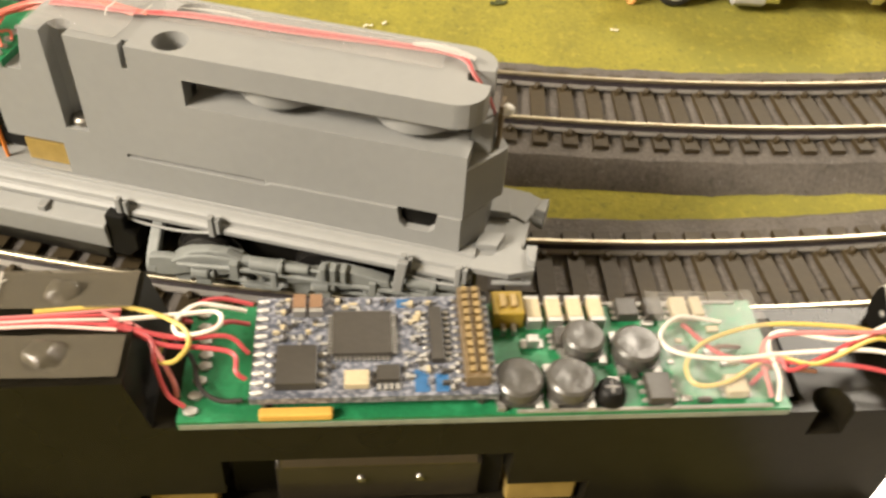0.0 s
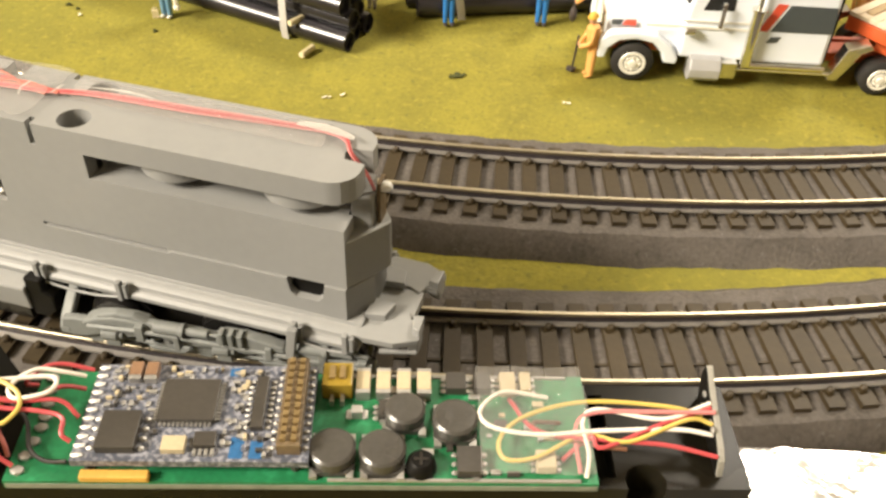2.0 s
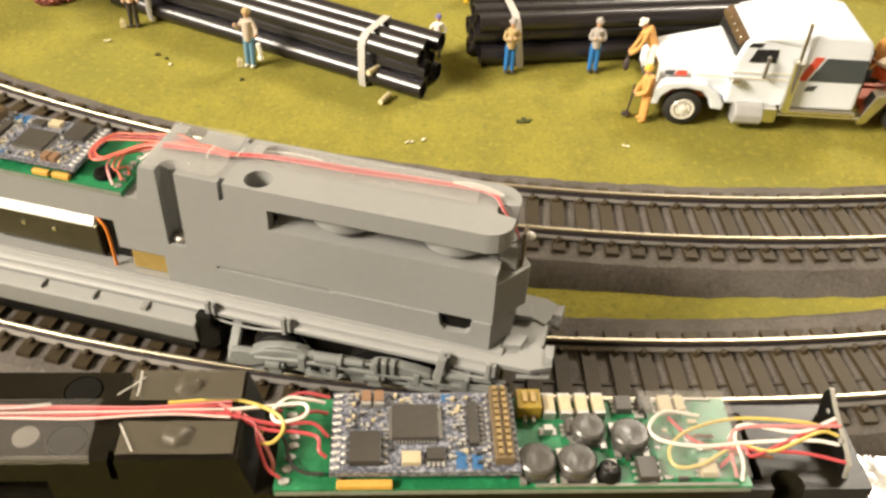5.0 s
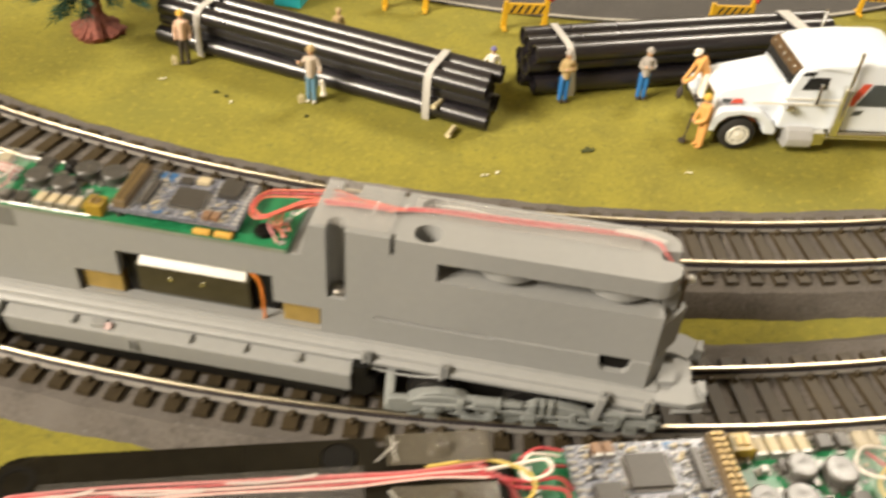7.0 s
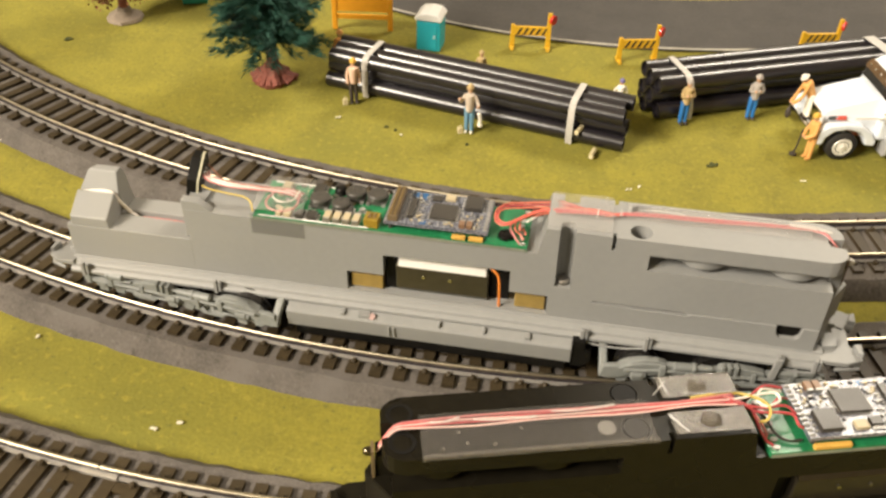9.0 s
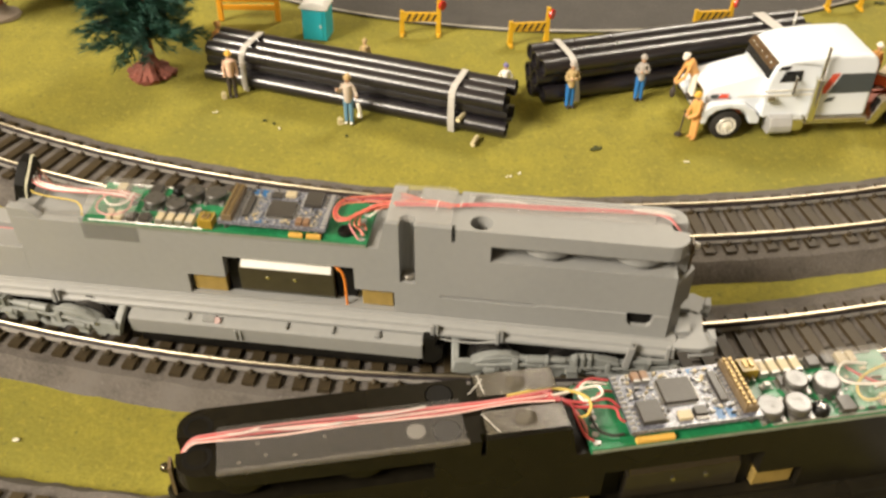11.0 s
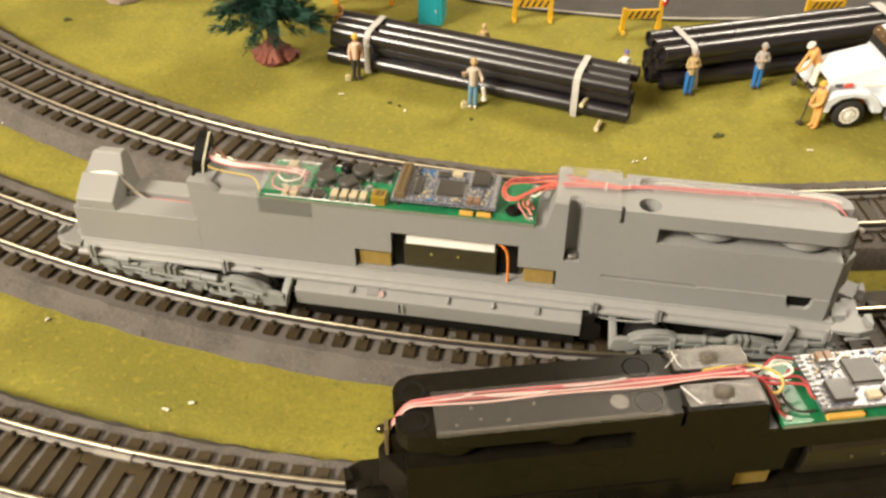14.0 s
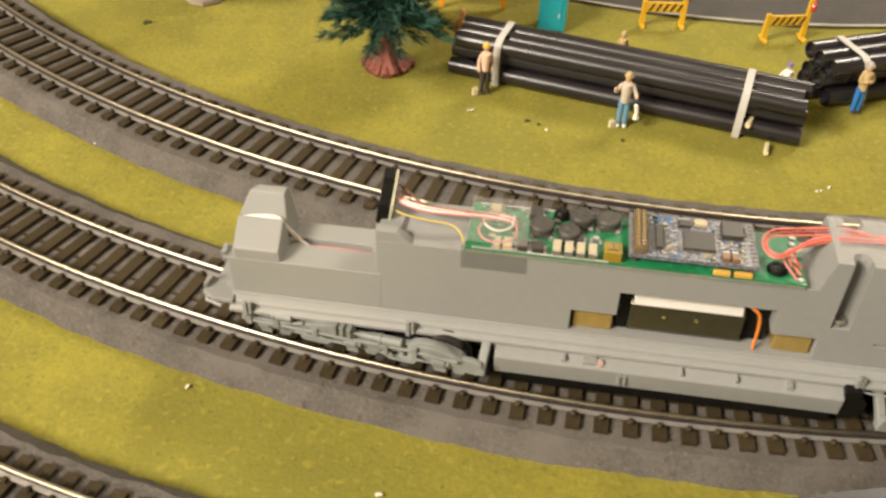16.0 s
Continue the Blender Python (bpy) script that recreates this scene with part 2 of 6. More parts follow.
FLECK = material("pale_fleck", (0.70, 0.66, 0.54), 0.8, vary=0.1, grain=900)
CLUMP = material("dark_green_clump", (0.050, 0.055, 0.012), 0.95, vary=0.4, grain=900, bump=0.6)
SKIN = material("figure_skin", (0.56, 0.33, 0.20), 0.6, vary=0.06, grain=900)
CLOTH = {k: material(k + "_figure_paint", c, 0.6, vary=0.10, grain=900, bump=0.1) for k, c in (
    ("blue", (0.020, 0.15, 0.42)), ("pale_blue", (0.12, 0.25, 0.36)), ("orange", (0.70, 0.36, 0.11)), ("peach", (0.66, 0.45, 0.33)),
    ("tan", (0.44, 0.32, 0.15)), ("stone", (0.50, 0.42, 0.34)), ("grey", (0.36, 0.33, 0.30)), ("dark", (0.045, 0.035, 0.030)), ("white", (0.78, 0.74, 0.66)),
    ("yellow", (0.66, 0.40, 0.06)), ("violet", (0.16, 0.14, 0.32)))}
WALL = material("plain_room_wall", (0.55, 0.50, 0.42), 0.9, vary=0.05, grain=40, bump=0.05)
CARPET = material("room_floor", (0.16, 0.13, 0.10), 0.95, vary=0.2, grain=200, bump=0.2)

# ---- mesh helpers, in millimetres ----
MM = 0.001


def faces_of(bm, points, faces, slot=0):
    vs = [bm.verts.new(Vector(p) * MM) for p in points]
    made = []
    for f in faces:
        face = bm.faces.new([vs[i] for i in f])
        face.material_index = slot
        made.append(face)
    return made


def box(bm, x0, x1, y0, y1, z0, z1, slot=0, m=None):
    pts = [Vector((x, y, z)) for z in (z0, z1) for y in (y0, y1) for x in (x0, x1)]
    if m is not None:
        pts = [m @ p for p in pts]
    return faces_of(bm, pts, [(0, 2, 3, 1), (4, 5, 7, 6), (0, 1, 5, 4), (2, 6, 7, 3), (0, 4, 6, 2), (1, 3, 7, 5)], slot)


def prism(bm, poly, lo, hi, axis="y", slot=0, m=None):
    """A polygon drawn in the plane across the axis, drawn out from lo to hi."""
    put = {"x": lambda a, b, c: (c, a, b), "y": lambda a, b, c: (a, c, b), "z": lambda a, b, c: (a, b, c)}[axis]
    n = len(poly)
    pts = [Vector(put(a, b, c)) for c in (lo, hi) for a, b in poly]
    if m is not None:
        pts = [m @ p for p in pts]
    faces_of(bm, pts, [tuple(range(n))[::-1], tuple(range(n, 2 * n)), *[(i, (i + 1) % n, n + (i + 1) % n, n + i) for i in range(n)]], slot)


def cyl(bm, p0, p1, r, seg=16, r2=None, slot=0):
    p0, p1 = Vector(p0), Vector(p1)
    z = (p1 - p0).normalized()
    x = z.orthogonal().normalized()
    y = z.cross(x)
    r2 = r if r2 is None else r2
    ring = [x * math.cos(2 * math.pi * i / seg) + y * math.sin(2 * math.pi * i / seg) for i in range(seg)]
    pts = [p0 + d * r for d in ring] + [p1 + d * r2 for d in ring]
    faces_of(bm, pts, [tuple(range(seg))[::-1], tuple(range(seg, 2 * seg)), *[(i, (i + 1) % seg, seg + (i + 1) % seg, seg + i) for i in range(seg)]], slot)


def lathe(bm, centre, axis, profile, seg=20, slot=0):
    """Rings (distance along the axis, radius) joined round the axis."""
    c, z = Vector(centre), Vector(axis).normalized()
    x = z.orthogonal().normalized()
    y = z.cross(x)
    pts = [c + z * a + (x * math.cos(2 * math.pi * i / seg) + y * math.sin(2 * math.pi * i / seg)) * r for a, r in profile for i in range(seg)]
    n = len(profile)
    faces = [(k * seg + i, k * seg + (i + 1) % seg, (k + 1) * seg + (i + 1) % seg, (k + 1) * seg + i) for k in range(n - 1) for i in range(seg)]
    faces += [tuple(range(seg))[::-1], tuple(range((n - 1) * seg, n * seg))]
    faces_of(bm, pts, faces, slot)


def ball(bm, centre, rx, ry=None, rz=None, sub=2, slot=0):
    ry, rz = ry or rx, rz or rx
    made = bmesh.ops.create_icosphere(bm, subdivisions=sub, radius=1, matrix=Matrix.Translation(Vector(centre) * MM) @ Matrix.Diagonal((rx * MM, ry * MM, rz * MM, 1)))
    for f in {f for v in made["verts"] for f in v.link_faces}:
        f.material_index = slot


def glide(points, steps=6):
    """A smooth line through the points."""
    p = [Vector(q) for q in points]
    p = [p[0] * 2 - p[1], *p, p[-1] * 2 - p[-2]]
    line = []
    for i in range(1, len(p) - 2):
        for s in range(steps):
            t = s / steps
            line.append(0.5 * (2 * p[i] + (p[i + 1] - p[i - 1]) * t + (2 * p[i - 1] - 5 * p[i] + 4 * p[i + 1] - p[i + 2]) * t * t
                               + (3 * p[i] - p[i - 1] - 3 * p[i + 1] + p[i + 2]) * t ** 3))
    return [*line, p[-2]]


def tube(bm, points, r, seg=7, steps=6, slot=0):
    line = glide(points, steps)
    pts, side = [], None
    for i, q in enumerate(line):
        ahead = (line[min(i + 1, len(line) - 1)] - line[max(i - 1, 0)]).normalized()
        side = ahead.orthogonal() if side is None else side - ahead * side.dot(ahead)
        side = side.normalized()
        other = ahead.cross(side)
        pts += [q + (side * math.cos(2 * math.pi * k / seg) + other * math.sin(2 * math.pi * k / seg)) * r for k in range(seg)]
    n = len(line)
    faces = [(i * seg + k, i * seg + (k + 1) % seg, (i + 1) * seg + (k + 1) % seg, (i + 1) * seg + k) for i in range(n - 1) for k in range(seg)]
    faces += [tuple(range(seg))[::-1], tuple(range((n - 1) * seg, n * seg))]
    faces_of(bm, pts, faces, slot)


def soften(bm, width):
    """Rounds the sharp edges by that many millimetres."""
    bmesh.ops.recalc_face_normals(bm, faces=bm.faces)
    sharp = [e for e in bm.edges if len(e.link_faces) == 2 and e.calc_face_angle(0) > 0.6]
    if sharp and width:
        bmesh.ops.bevel(bm, geom=sharp, offset=width * MM, offset_type="OFFSET", segments=2, profile=0.5, affect="EDGES", clamp_overlap=True)


def shaped(name, bm, mats, edge=0.0):
    """Meshes with rounded edges keep flat faces; the others are smooth up to sharp angles."""
    if edge:
        soften(bm, edge)
    else:
        bmesh.ops.recalc_face_normals(bm, faces=bm.faces)
    me = bpy.data.meshes.new(name)
    bm.to_mesh(me)
    bm.free()
    for m in mats if isinstance(mats, (list, tuple)) else [mats]:
        me.materials.append(m)
    me.polygons.foreach_set("use_smooth", [True] * len(me.polygons))
    me.set_sharp_from_angle(angle=0.27 if edge else 0.6)
    return me


def part(name, bm, mats, parent, label="", edge=0.0):
    ob = new(name, shaped(name, bm, mats, edge))
    ob.parent = parent
    return tagged(ob, label)


def thing(name, label, category, m=None, group="", kind=""):
    ob = new(name)
    ob.empty_display_size = 0.01
    if m is not None:
        ob.matrix_world = m
    return tagged(ob, label, category, group, kind)


def solid(name, bm, mats, label, category, m=None, edge=0.0, group="", kind=""):
    ob = new(name, shaped(name, bm, mats, edge))
    if m is not None:
        ob.matrix_world = m
    return tagged(ob, label, category, group, kind)


def at(x, y, z=0.0, turn=0.0, tip=0.0):
    """A place in millimetres and a turn in degrees."""
    return pose(x * MM, y * MM, z * MM, 0, tip, turn)


def carve(bm, cutters):
    """Takes the cutters' solids out of bm, one by one."""
    for cutter in cutters:
        bmesh.ops.recalc_face_normals(bm, faces=bm.faces)
        bmesh.ops.recalc_face_normals(cutter, faces=cutter.faces)
        a, b = bpy.data.meshes.new("blank"), bpy.data.meshes.new("blank")
        bm.to_mesh(a)
        cutter.to_mesh(b)
        cutter.free()
        oa, ob = new("blank", a), new("blank", b)
        mod = oa.modifiers.new("cut", "BOOLEAN")
        mod.object, mod.operation, mod.solver = ob, "DIFFERENCE", "EXACT"
        made = bpy.data.meshes.new_from_object(oa.evaluated_get(bpy.context.evaluated_depsgraph_get()))
        bm.clear()
        bm.from_mesh(made)
        for o in (oa, ob):
            bpy.data.objects.remove(o)
        for me in (a, b, made):
            bpy.data.meshes.remove(me)
    return bm


def made_box(*args):
    bm = bmesh.new()
    box(bm, *args)
    return bm


def made_prism(*args):
    bm = bmesh.new()
    prism(bm, *args)
    return bm


def made_cyl(*args):
    bm = bmesh.new()
    cyl(bm, *args)
    return bm

# ---- the layout board, the room round it ----
def ground_sheet():
    bm = bmesh.new()
    n, half = 130, 650
    pts, faces = [], []
    xs = [-1500] + [-half + 2 * half * i / n for i in range(n + 1)] + [1500]
    ys = [-1100] + [-350 + 2 * half * i / n for i in range(n + 1)] + [1500]
    for y in ys:
        for x in xs:
            lift = 0.35 * noise.noise(Vector((x / 22, y / 22, 0))) + 0.2 * noise.noise(Vector((x / 7, y / 7, 3)))
            pts.append((x, y, lift - 0.35))
    w = len(xs)
    for j in range(len(ys) - 1):
        for i in range(w - 1):
            faces.append((j * w + i, j * w + i + 1, (j + 1) * w + i + 1, (j + 1) * w + i))
    faces_of(bm, pts, faces)
    return solid("ground", bm, GRASS, "yellow-green flocked grass mat of the layout", "ground", kind="structure")


ground_sheet()


def plain_room():
    for name, dims in (("wall_west", (-2960, -2900, -2560, 2960, -900, 1850)), ("wall_east", (2900, 2960, -2560, 2960, -900, 1850)),
                       ("wall_south", (-2900, 2900, -2560, -2500, -900, 1850)), ("wall_north", (-2900, 2900, 2900, 2960, -900, 1850))):
        bm = bmesh.new()
        box(bm, *dims)
        solid(name, bm, WALL, "plain cream painted room wall", "wall", kind="structure")
    bm = bmesh.new()
    box(bm, -2960, 2960, -2560, 2960, 1850, 1910)
    solid("ceiling", bm, WALL, "plain cream ceiling over the layout", "ceiling", kind="structure")
    bm = bmesh.new()
    box(bm, -2960, 2960, -2560, 2960, -960, -900)
    solid("floor", bm, CARPET, "brown carpeted room floor", "floor", kind="structure")


plain_room()

# ---- road ----


def arc_point(centre, r, a):
    return centre[0] + r * math.sin(a), centre[1] - r * math.cos(a)


def arc_band(bm, centre, profile, a0, a1, n, rough=0.0, slot=0):
    """A cross section (distance out from the centre, height) swept round the centre."""
    k = len(profile)
    pts = []
    for i in range(n + 1):
        a = a0 + (a1 - a0) * i / n
        for j, (r, z) in enumerate(profile):
            shake = rough * noise.noise(Vector((a * 90, j * 3.1, r * 0.01)))
            x, y = arc_point(centre, r + shake, a)
            pts.append((x, y, z))
    faces = [(i * k + j, i * k + (j + 1) % k, (i + 1) * k + (j + 1) % k, (i + 1) * k + j) for i in range(n) for j in range(k)]
    faces += [tuple(range(k))[::-1], tuple(range(n * k, n * k + k))]
    faces_of(bm, pts, faces, slot)


ROAD_CENTRE = (62, 650)
bm = bmesh.new()
arc_band(bm, ROAD_CENTRE, [(180, 0.1), (180, 0.7), (305, 0.7), (305, 0.1)], -1.25, 1.25, 120, 0.8)
solid("road", bm, ASPHALT, "dark grey asphalt road curving behind the pipe stacks", "road", kind="structure")
bm = bmesh.new()
arc_band(bm, ROAD_CENTRE, [(302.8, 0.5), (302.8, 0.85), (304.6, 0.85), (304.6, 0.5)], -1.25, 1.25, 120, 0.4)
solid("road_edge_line", bm, ROAD_WHITE, "worn pale edge line along the asphalt road", "road marking", kind="structure")
bm = bmesh.new()
arc_band(bm, ROAD_CENTRE, [(240.6, 0.6), (240.6, 0.95), (246.6, 0.95), (246.6, 0.6)], -1.25, 1.25, 120, 0.3)
solid("road_centre_line", bm, ROAD_YELLOW, "yellow centre line painted on the asphalt road", "road marking", kind="structure")

# ---- railway tracks: cork bed, ties, rails ----
TRACKS = {"inner": ((49.9, 674.4), 483.3, -1.15, 0.95), "middle": ((20.8, 642.0), 508.3, -0.85, 0.95), "outer": ((-38.5, 525.4), 451.3, -0.75, 0.24)}
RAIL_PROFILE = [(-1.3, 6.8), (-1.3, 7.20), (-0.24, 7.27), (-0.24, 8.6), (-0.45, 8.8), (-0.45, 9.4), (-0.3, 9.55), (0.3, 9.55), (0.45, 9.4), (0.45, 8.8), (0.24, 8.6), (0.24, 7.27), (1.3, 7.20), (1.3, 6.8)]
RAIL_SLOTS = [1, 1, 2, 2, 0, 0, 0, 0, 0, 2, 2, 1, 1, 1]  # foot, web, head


def tie_mesh(spikes=True, web=False, hole=False, rung=False):
    """One moulded tie, lying along x, with its spike heads and tie plates; beside a rail joint some carry a web to the next tie, or a nail hole; a rung is the thin strip between two ties."""
    bm = bmesh.new()
    prism(bm, [(-1.8, 4.7), (1.8, 4.7), (1.65, 6.8), (-1.65, 6.8)], -14.2, 14.2, "x")
    if web:
        box(bm, 4.4, 7.2, -4.8, -1.7, 4.7, 6.7)
    if rung:
        box(bm, -2.0, -1.4, 1.7, 4.8, 4.7, 6.0)
    if hole:
        cyl(bm, (0.6, 0, 6.7), (0.6, 0, 6.86), 0.62, 12, slot=1)
    for side in (-8.75, 8.75) if spikes else ():
        for off in (-1.75, 1.75):
            lathe(bm, (side + off * 1.03, 0, 6.7), (0, 0, 1), [(0, 0.85), (0.9, 0.8), (1.25, 0.5)], 8)
        box(bm, side - 2.6, side + 2.6, -1.1, 1.1, 6.75, 6.95)
    me = shaped("tie", bm, [TIE, MARK_BLACK])
    me.set_sharp_from_angle(angle=0.2)
    return me


TIE_MESH = tie_mesh()
RUNG_MESH = tie_mesh(rung=True)
JOINT_MESHES = [tie_mesh(True, True, True), tie_mesh(False), tie_mesh(False, True), tie_mesh(True, False, True)]
JOINT_AT = -0.2735


def lay_track(which):
    centre, r, a0, a1 = TRACKS[which]
    far_foot, far_top, near_top, near_foot = {"inner": (24.6, 18.4, 17.2, 21.6), "middle": (25.6, 19.0, 16.6, 20.4), "outer": (22.5, 17.5, 17.5, 22.5)}[which]
    bm = bmesh.new()
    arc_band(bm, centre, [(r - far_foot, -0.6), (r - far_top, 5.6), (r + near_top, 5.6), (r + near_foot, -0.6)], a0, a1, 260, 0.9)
    bm.faces.ensure_lookup_table()
    # top faces keep the darker cork, the rest take the painted light
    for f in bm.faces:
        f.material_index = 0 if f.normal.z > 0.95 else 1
    solid("cork_roadbed", bm, [CORK, CORK_LIT_SLOPE], "grey-brown cork roadbed under the railway track", "roadbed", kind="structure")
    track = thing("railway_track", f"curved model railway track, {which} curve, dark ties and nickel rails", "track", at(centre[0], centre[1]), group="model railway tracks")
    for off in (-8.7, 8.7):
        bm = bmesh.new()
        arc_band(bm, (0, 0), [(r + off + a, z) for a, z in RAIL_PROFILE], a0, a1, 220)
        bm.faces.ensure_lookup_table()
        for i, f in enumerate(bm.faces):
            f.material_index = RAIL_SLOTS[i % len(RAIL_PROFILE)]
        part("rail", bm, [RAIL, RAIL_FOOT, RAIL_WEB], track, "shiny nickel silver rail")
    for off in (-8.7, 8.7) if which == "outer" else ():
        bm = bmesh.new()
        arc_band(bm, (0, 0), [(r + off + a, z) for a, z in ((-1.6, 6.85), (-1.6, 7.5), (-0.7, 7.75), (0.7, 7.75), (1.6, 7.5), (1.6, 6.85))], JOINT_AT - 0.011, JOINT_AT + 0.011, 6)
        part("rail_joiner", bm, RAIL_FOOT, track, "folded metal rail joiner")
        bm = bmesh.new()
        arc_band(bm, (0, 0), [(r + off + a, z) for a, z in ((-0.5, 8.4), (-0.5, 9.42), (-0.32, 9.58), (0.32, 9.58), (0.5, 9.42), (0.5, 8.4))], JOINT_AT - 0.0006, JOINT_AT + 0.0006, 1)
        part("rail_gap", bm, MARK_BLACK, track, "dark gap between two rails")
    # ties stand a little wider apart towards the west end of the flexible track
    start, near, far = {"inner": (-0.0035, 0.0139, 0.0160), "middle": (0.1012, 0.0127, 0.0131), "outer": (-0.2386, 0.0137, 0.0140)}[which]
    places = [start]
    while places[-1] < a1 - 0.02:
        places.append(places[-1] + near)
    while places[0] > a0 + 0.02:
        places.insert(0, places[0] - near - (far - near) * min(1.0, max(0.0, (-places[0] - 0.02) / 0.32)))
    for a in places:
        step = round((a - JOINT_AT) / 0.0138 + 1.5)
        ob = new("tie", JOINT_MESHES[step] if which == "outer" and 0 <= step < 4 else RUNG_MESH if which == "middle" else TIE_MESH)
        x, y = arc_point((0, 0), r, a)
        ob.parent = track
        ob.matrix_basis = at(x, y, 0.0, math.degrees(a) + 90 + 0.5 * math.sin(a * 900))


# ---- locomotives ----
HALF = 8.0  # half the chassis width


def board_item(bm, u0, u1, y0, y1, z0, z1, slot=0):
    box(bm, min(u0, u1), max(u0, u1), min(y0, y1), max(y0, y1), z0, z1, slot)


def loco_body(shell, loco, end):
    h = HALF
    bm = bmesh.new()
    back = max(-146, end)
    prism(bm, [(back, 23.5), (24.4, 23.5), (24.4, 53.2), (-31.0, 53.2), (-48.6, 53.4), (-50.4, 45.3), (back, 45.3)], -h, h, "y")
    cutters = [
        made_prism([(-91.3, 24.8), (-57, 24.8), (-57, 38.2), (-91.3, 38.2)], -20, 20, "y"),
        made_box(-101.6, -91.0, -20, 20, 24.8, 31.2), made_box(-57.4, -46.7, -20, 20, 24.8, 31.2),
        made_box(-22.5, 40, -20, 20, 44.0, 48.8),
        made_box(-125.5, -53.5, -6.4, 6.4, 41.5, 60),
        made_prism([(26, -1.9), (26, 2.4), (20.8, 1.6), (20.4, 0.3), (20.8, -1.2)], 40, 60, "z"),
        made_box(22.8, 30, -20, 20, 20, 46.5),
        made_prism([(26, -4.6), (26, 4.8), (22.0, 3.6), (22.0, -3.4)], 41.0, 44.2, "z"),
    ]
    for s in (-1, 1):
        cutters += [
            *([] if end > -150 else [made_prism([(-45.2, s * 9), (-45.2, s * 5.2), (-44.5, s * 4.2), (-43.2, s * 3.7), (-41.9, s * 4.2), (-41.2, s * 5.2), (-41.2, s * 9)], 34.8, 70, "z")]),
            made_cyl((-25.2, s * 4.5, 40), (-25.2, s * 4.5, 60), 2.8, 24),
            made_prism([(12.2, 31.6), (18.8, 31.6), (18.4, 28.6), (17.4, 27.7), (13.6, 27.7), (12.6, 28.8)], s * 4, s * 12, "y"),
            made_box(-35, -10.5, min(s * 6.8, s * 12), max(s * 6.8, s * 12), 30.9, 31.6),
            made_box(-32.2, -31.2, min(s * 6.2, s * 12), max(s * 6.2, s * 12), 49.0, 60),
            made_prism([(19.6, s * 9), (19.6, s * 8.02), (21.0, s * 7.8), (22.4, s * 7.2), (23.4, s * 6.3), (24.1, s * 5.2), (24.42, s * 4), (26, s * 4), (26, s * 9)], 48.8, 60, "z"),
            made_prism([(9, s * 9), (9, s * 8.01), (24.41, s * 7.2), (26, s * 7.2), (26, s * 9)], 44.0, 44.5, "z"),
        ]
    if end > -150:
        cutters.append(made_cyl((-129.0, 7.0, 40.5), (-129.0, 7.0, 60), 2.5, 28))
    carve(bm, cutters)
    # the web that carries the hood above the open gap, and the round housings in it
    part("body", bm, shell, loco, edge=0.45)
    # black filler that puts the shade inside each side pocket into colour
    for s in (-1, 1):
        bm = bmesh.new()
        prism(bm, [(12.4, 31.5), (18.6, 31.5), (18.2, 28.7), (17.3, 27.8), (13.7, 27.8), (12.7, 28.9)], s * 4.1, s * 7.2, "y")
        part("pocket_shade", bm, SOOT, loco, "black block for the shade in the side pocket")
    bm = bmesh.new()
    box(bm, -22.6, 20, -2.5, 2.5, 43.9, 48.9)
    part("hood_web", bm, shell, loco)
    for u in (-9.0, 13.2):
        bm = bmesh.new()
        lathe(bm, (u, 0, 45.4), (0, 0, 1), [(0, 6.2), (0.5, 7.2), (3.6, 7.2)], 40)
        part("round_housing", bm, shell, loco)
    # lower sides, slightly proud of the body
    for s in (-1, 1):
        bm = bmesh.new()
        prism(bm, [(-36, 24), (22.7, 24), (22.7, 31.4), (18.9, 31.4), (18.5, 28.6), (17.5, 27.6), (13.5, 27.6), (12.5, 28.8), (12.1, 31.4), (-9.4, 31.4), (-10.4, 30.85), (-36, 30.85)], s * 7.9, s * 8.4, "y")
        for v in bm.verts:
            if v.co.x < -35 * MM:
                v.co.y = s * min(abs(v.co.y), 8.01 * MM)
        part("lower_side_panel", bm, shell, loco, edge=0.1)
    # the end wall comes to a blunt point, higher above than below
    for plan, z0, z1 in (([(22.6, -7.9), (27.4, -0.9), (27.9, -0.2), (27.9, 0.6), (27.4, 1.3), (22.6, 7.9)], 31.3, 41.2), ([(22.6, -8.3), (26.0, -3.2), (26.0, 3.2), (22.6, 8.3)], 24.0, 31.4)):
        bm = bmesh.new()
        prism(bm, plan, z0, z1, "z")
        part("end_wall", bm, shell, loco, edge=0.3)
    # running-board sill
    bm = bmesh.new()
    half_sill = [(11.2, 20.2), (11.6, 20.6), (11.6, 21.5), (10.9, 22.0), (10.5, 22.1), (10.3, 22.9), (9.3, 23.5), (8.6, 23.7), (8.4, 24.4)]
    prism(bm, [(-a, z) for a, z in half_sill] + half_sill[::-1], end, 25.5, "x")
    part("sill", bm, shell, loco, edge=0.18)
    for s in (-1, 1):
        bm = bmesh.new()
        prism(bm, [(-119, 18.9), (-36, 18.9), (-35, 20.5), (-120, 20.5)], s * 9.2, s * 10.2, "y")
        part("lower_rail", bm, shell, loco, edge=0.15)
    # bracket feet hanging on the sill
    for u in (-36.3, -19.5, 14.2, 23.5, *((-139, -179) if end < -150 else ())):
        for s in (-1, 1):
            bm = bmesh.new()
            box(bm, u - 0.5, u + 0.5, s * 11.8 - 0.6, s * 11.8 + 0.6, 20.2, 24.6)
            box(bm, u + 0.7, u + 1.5, s * 11.6 - 0.5, s * 11.6 + 0.5, 20.8, 24.0)
            if u == 14.2:
                prism(bm, [(u - 0.7, 24.2), (u + 1.1, 24.2), (u + 0.1, 17.2), (u - 1.5, 17.2)], min(s * 12.3, s * 13.4), max(s * 12.3, s * 13.4), "y")
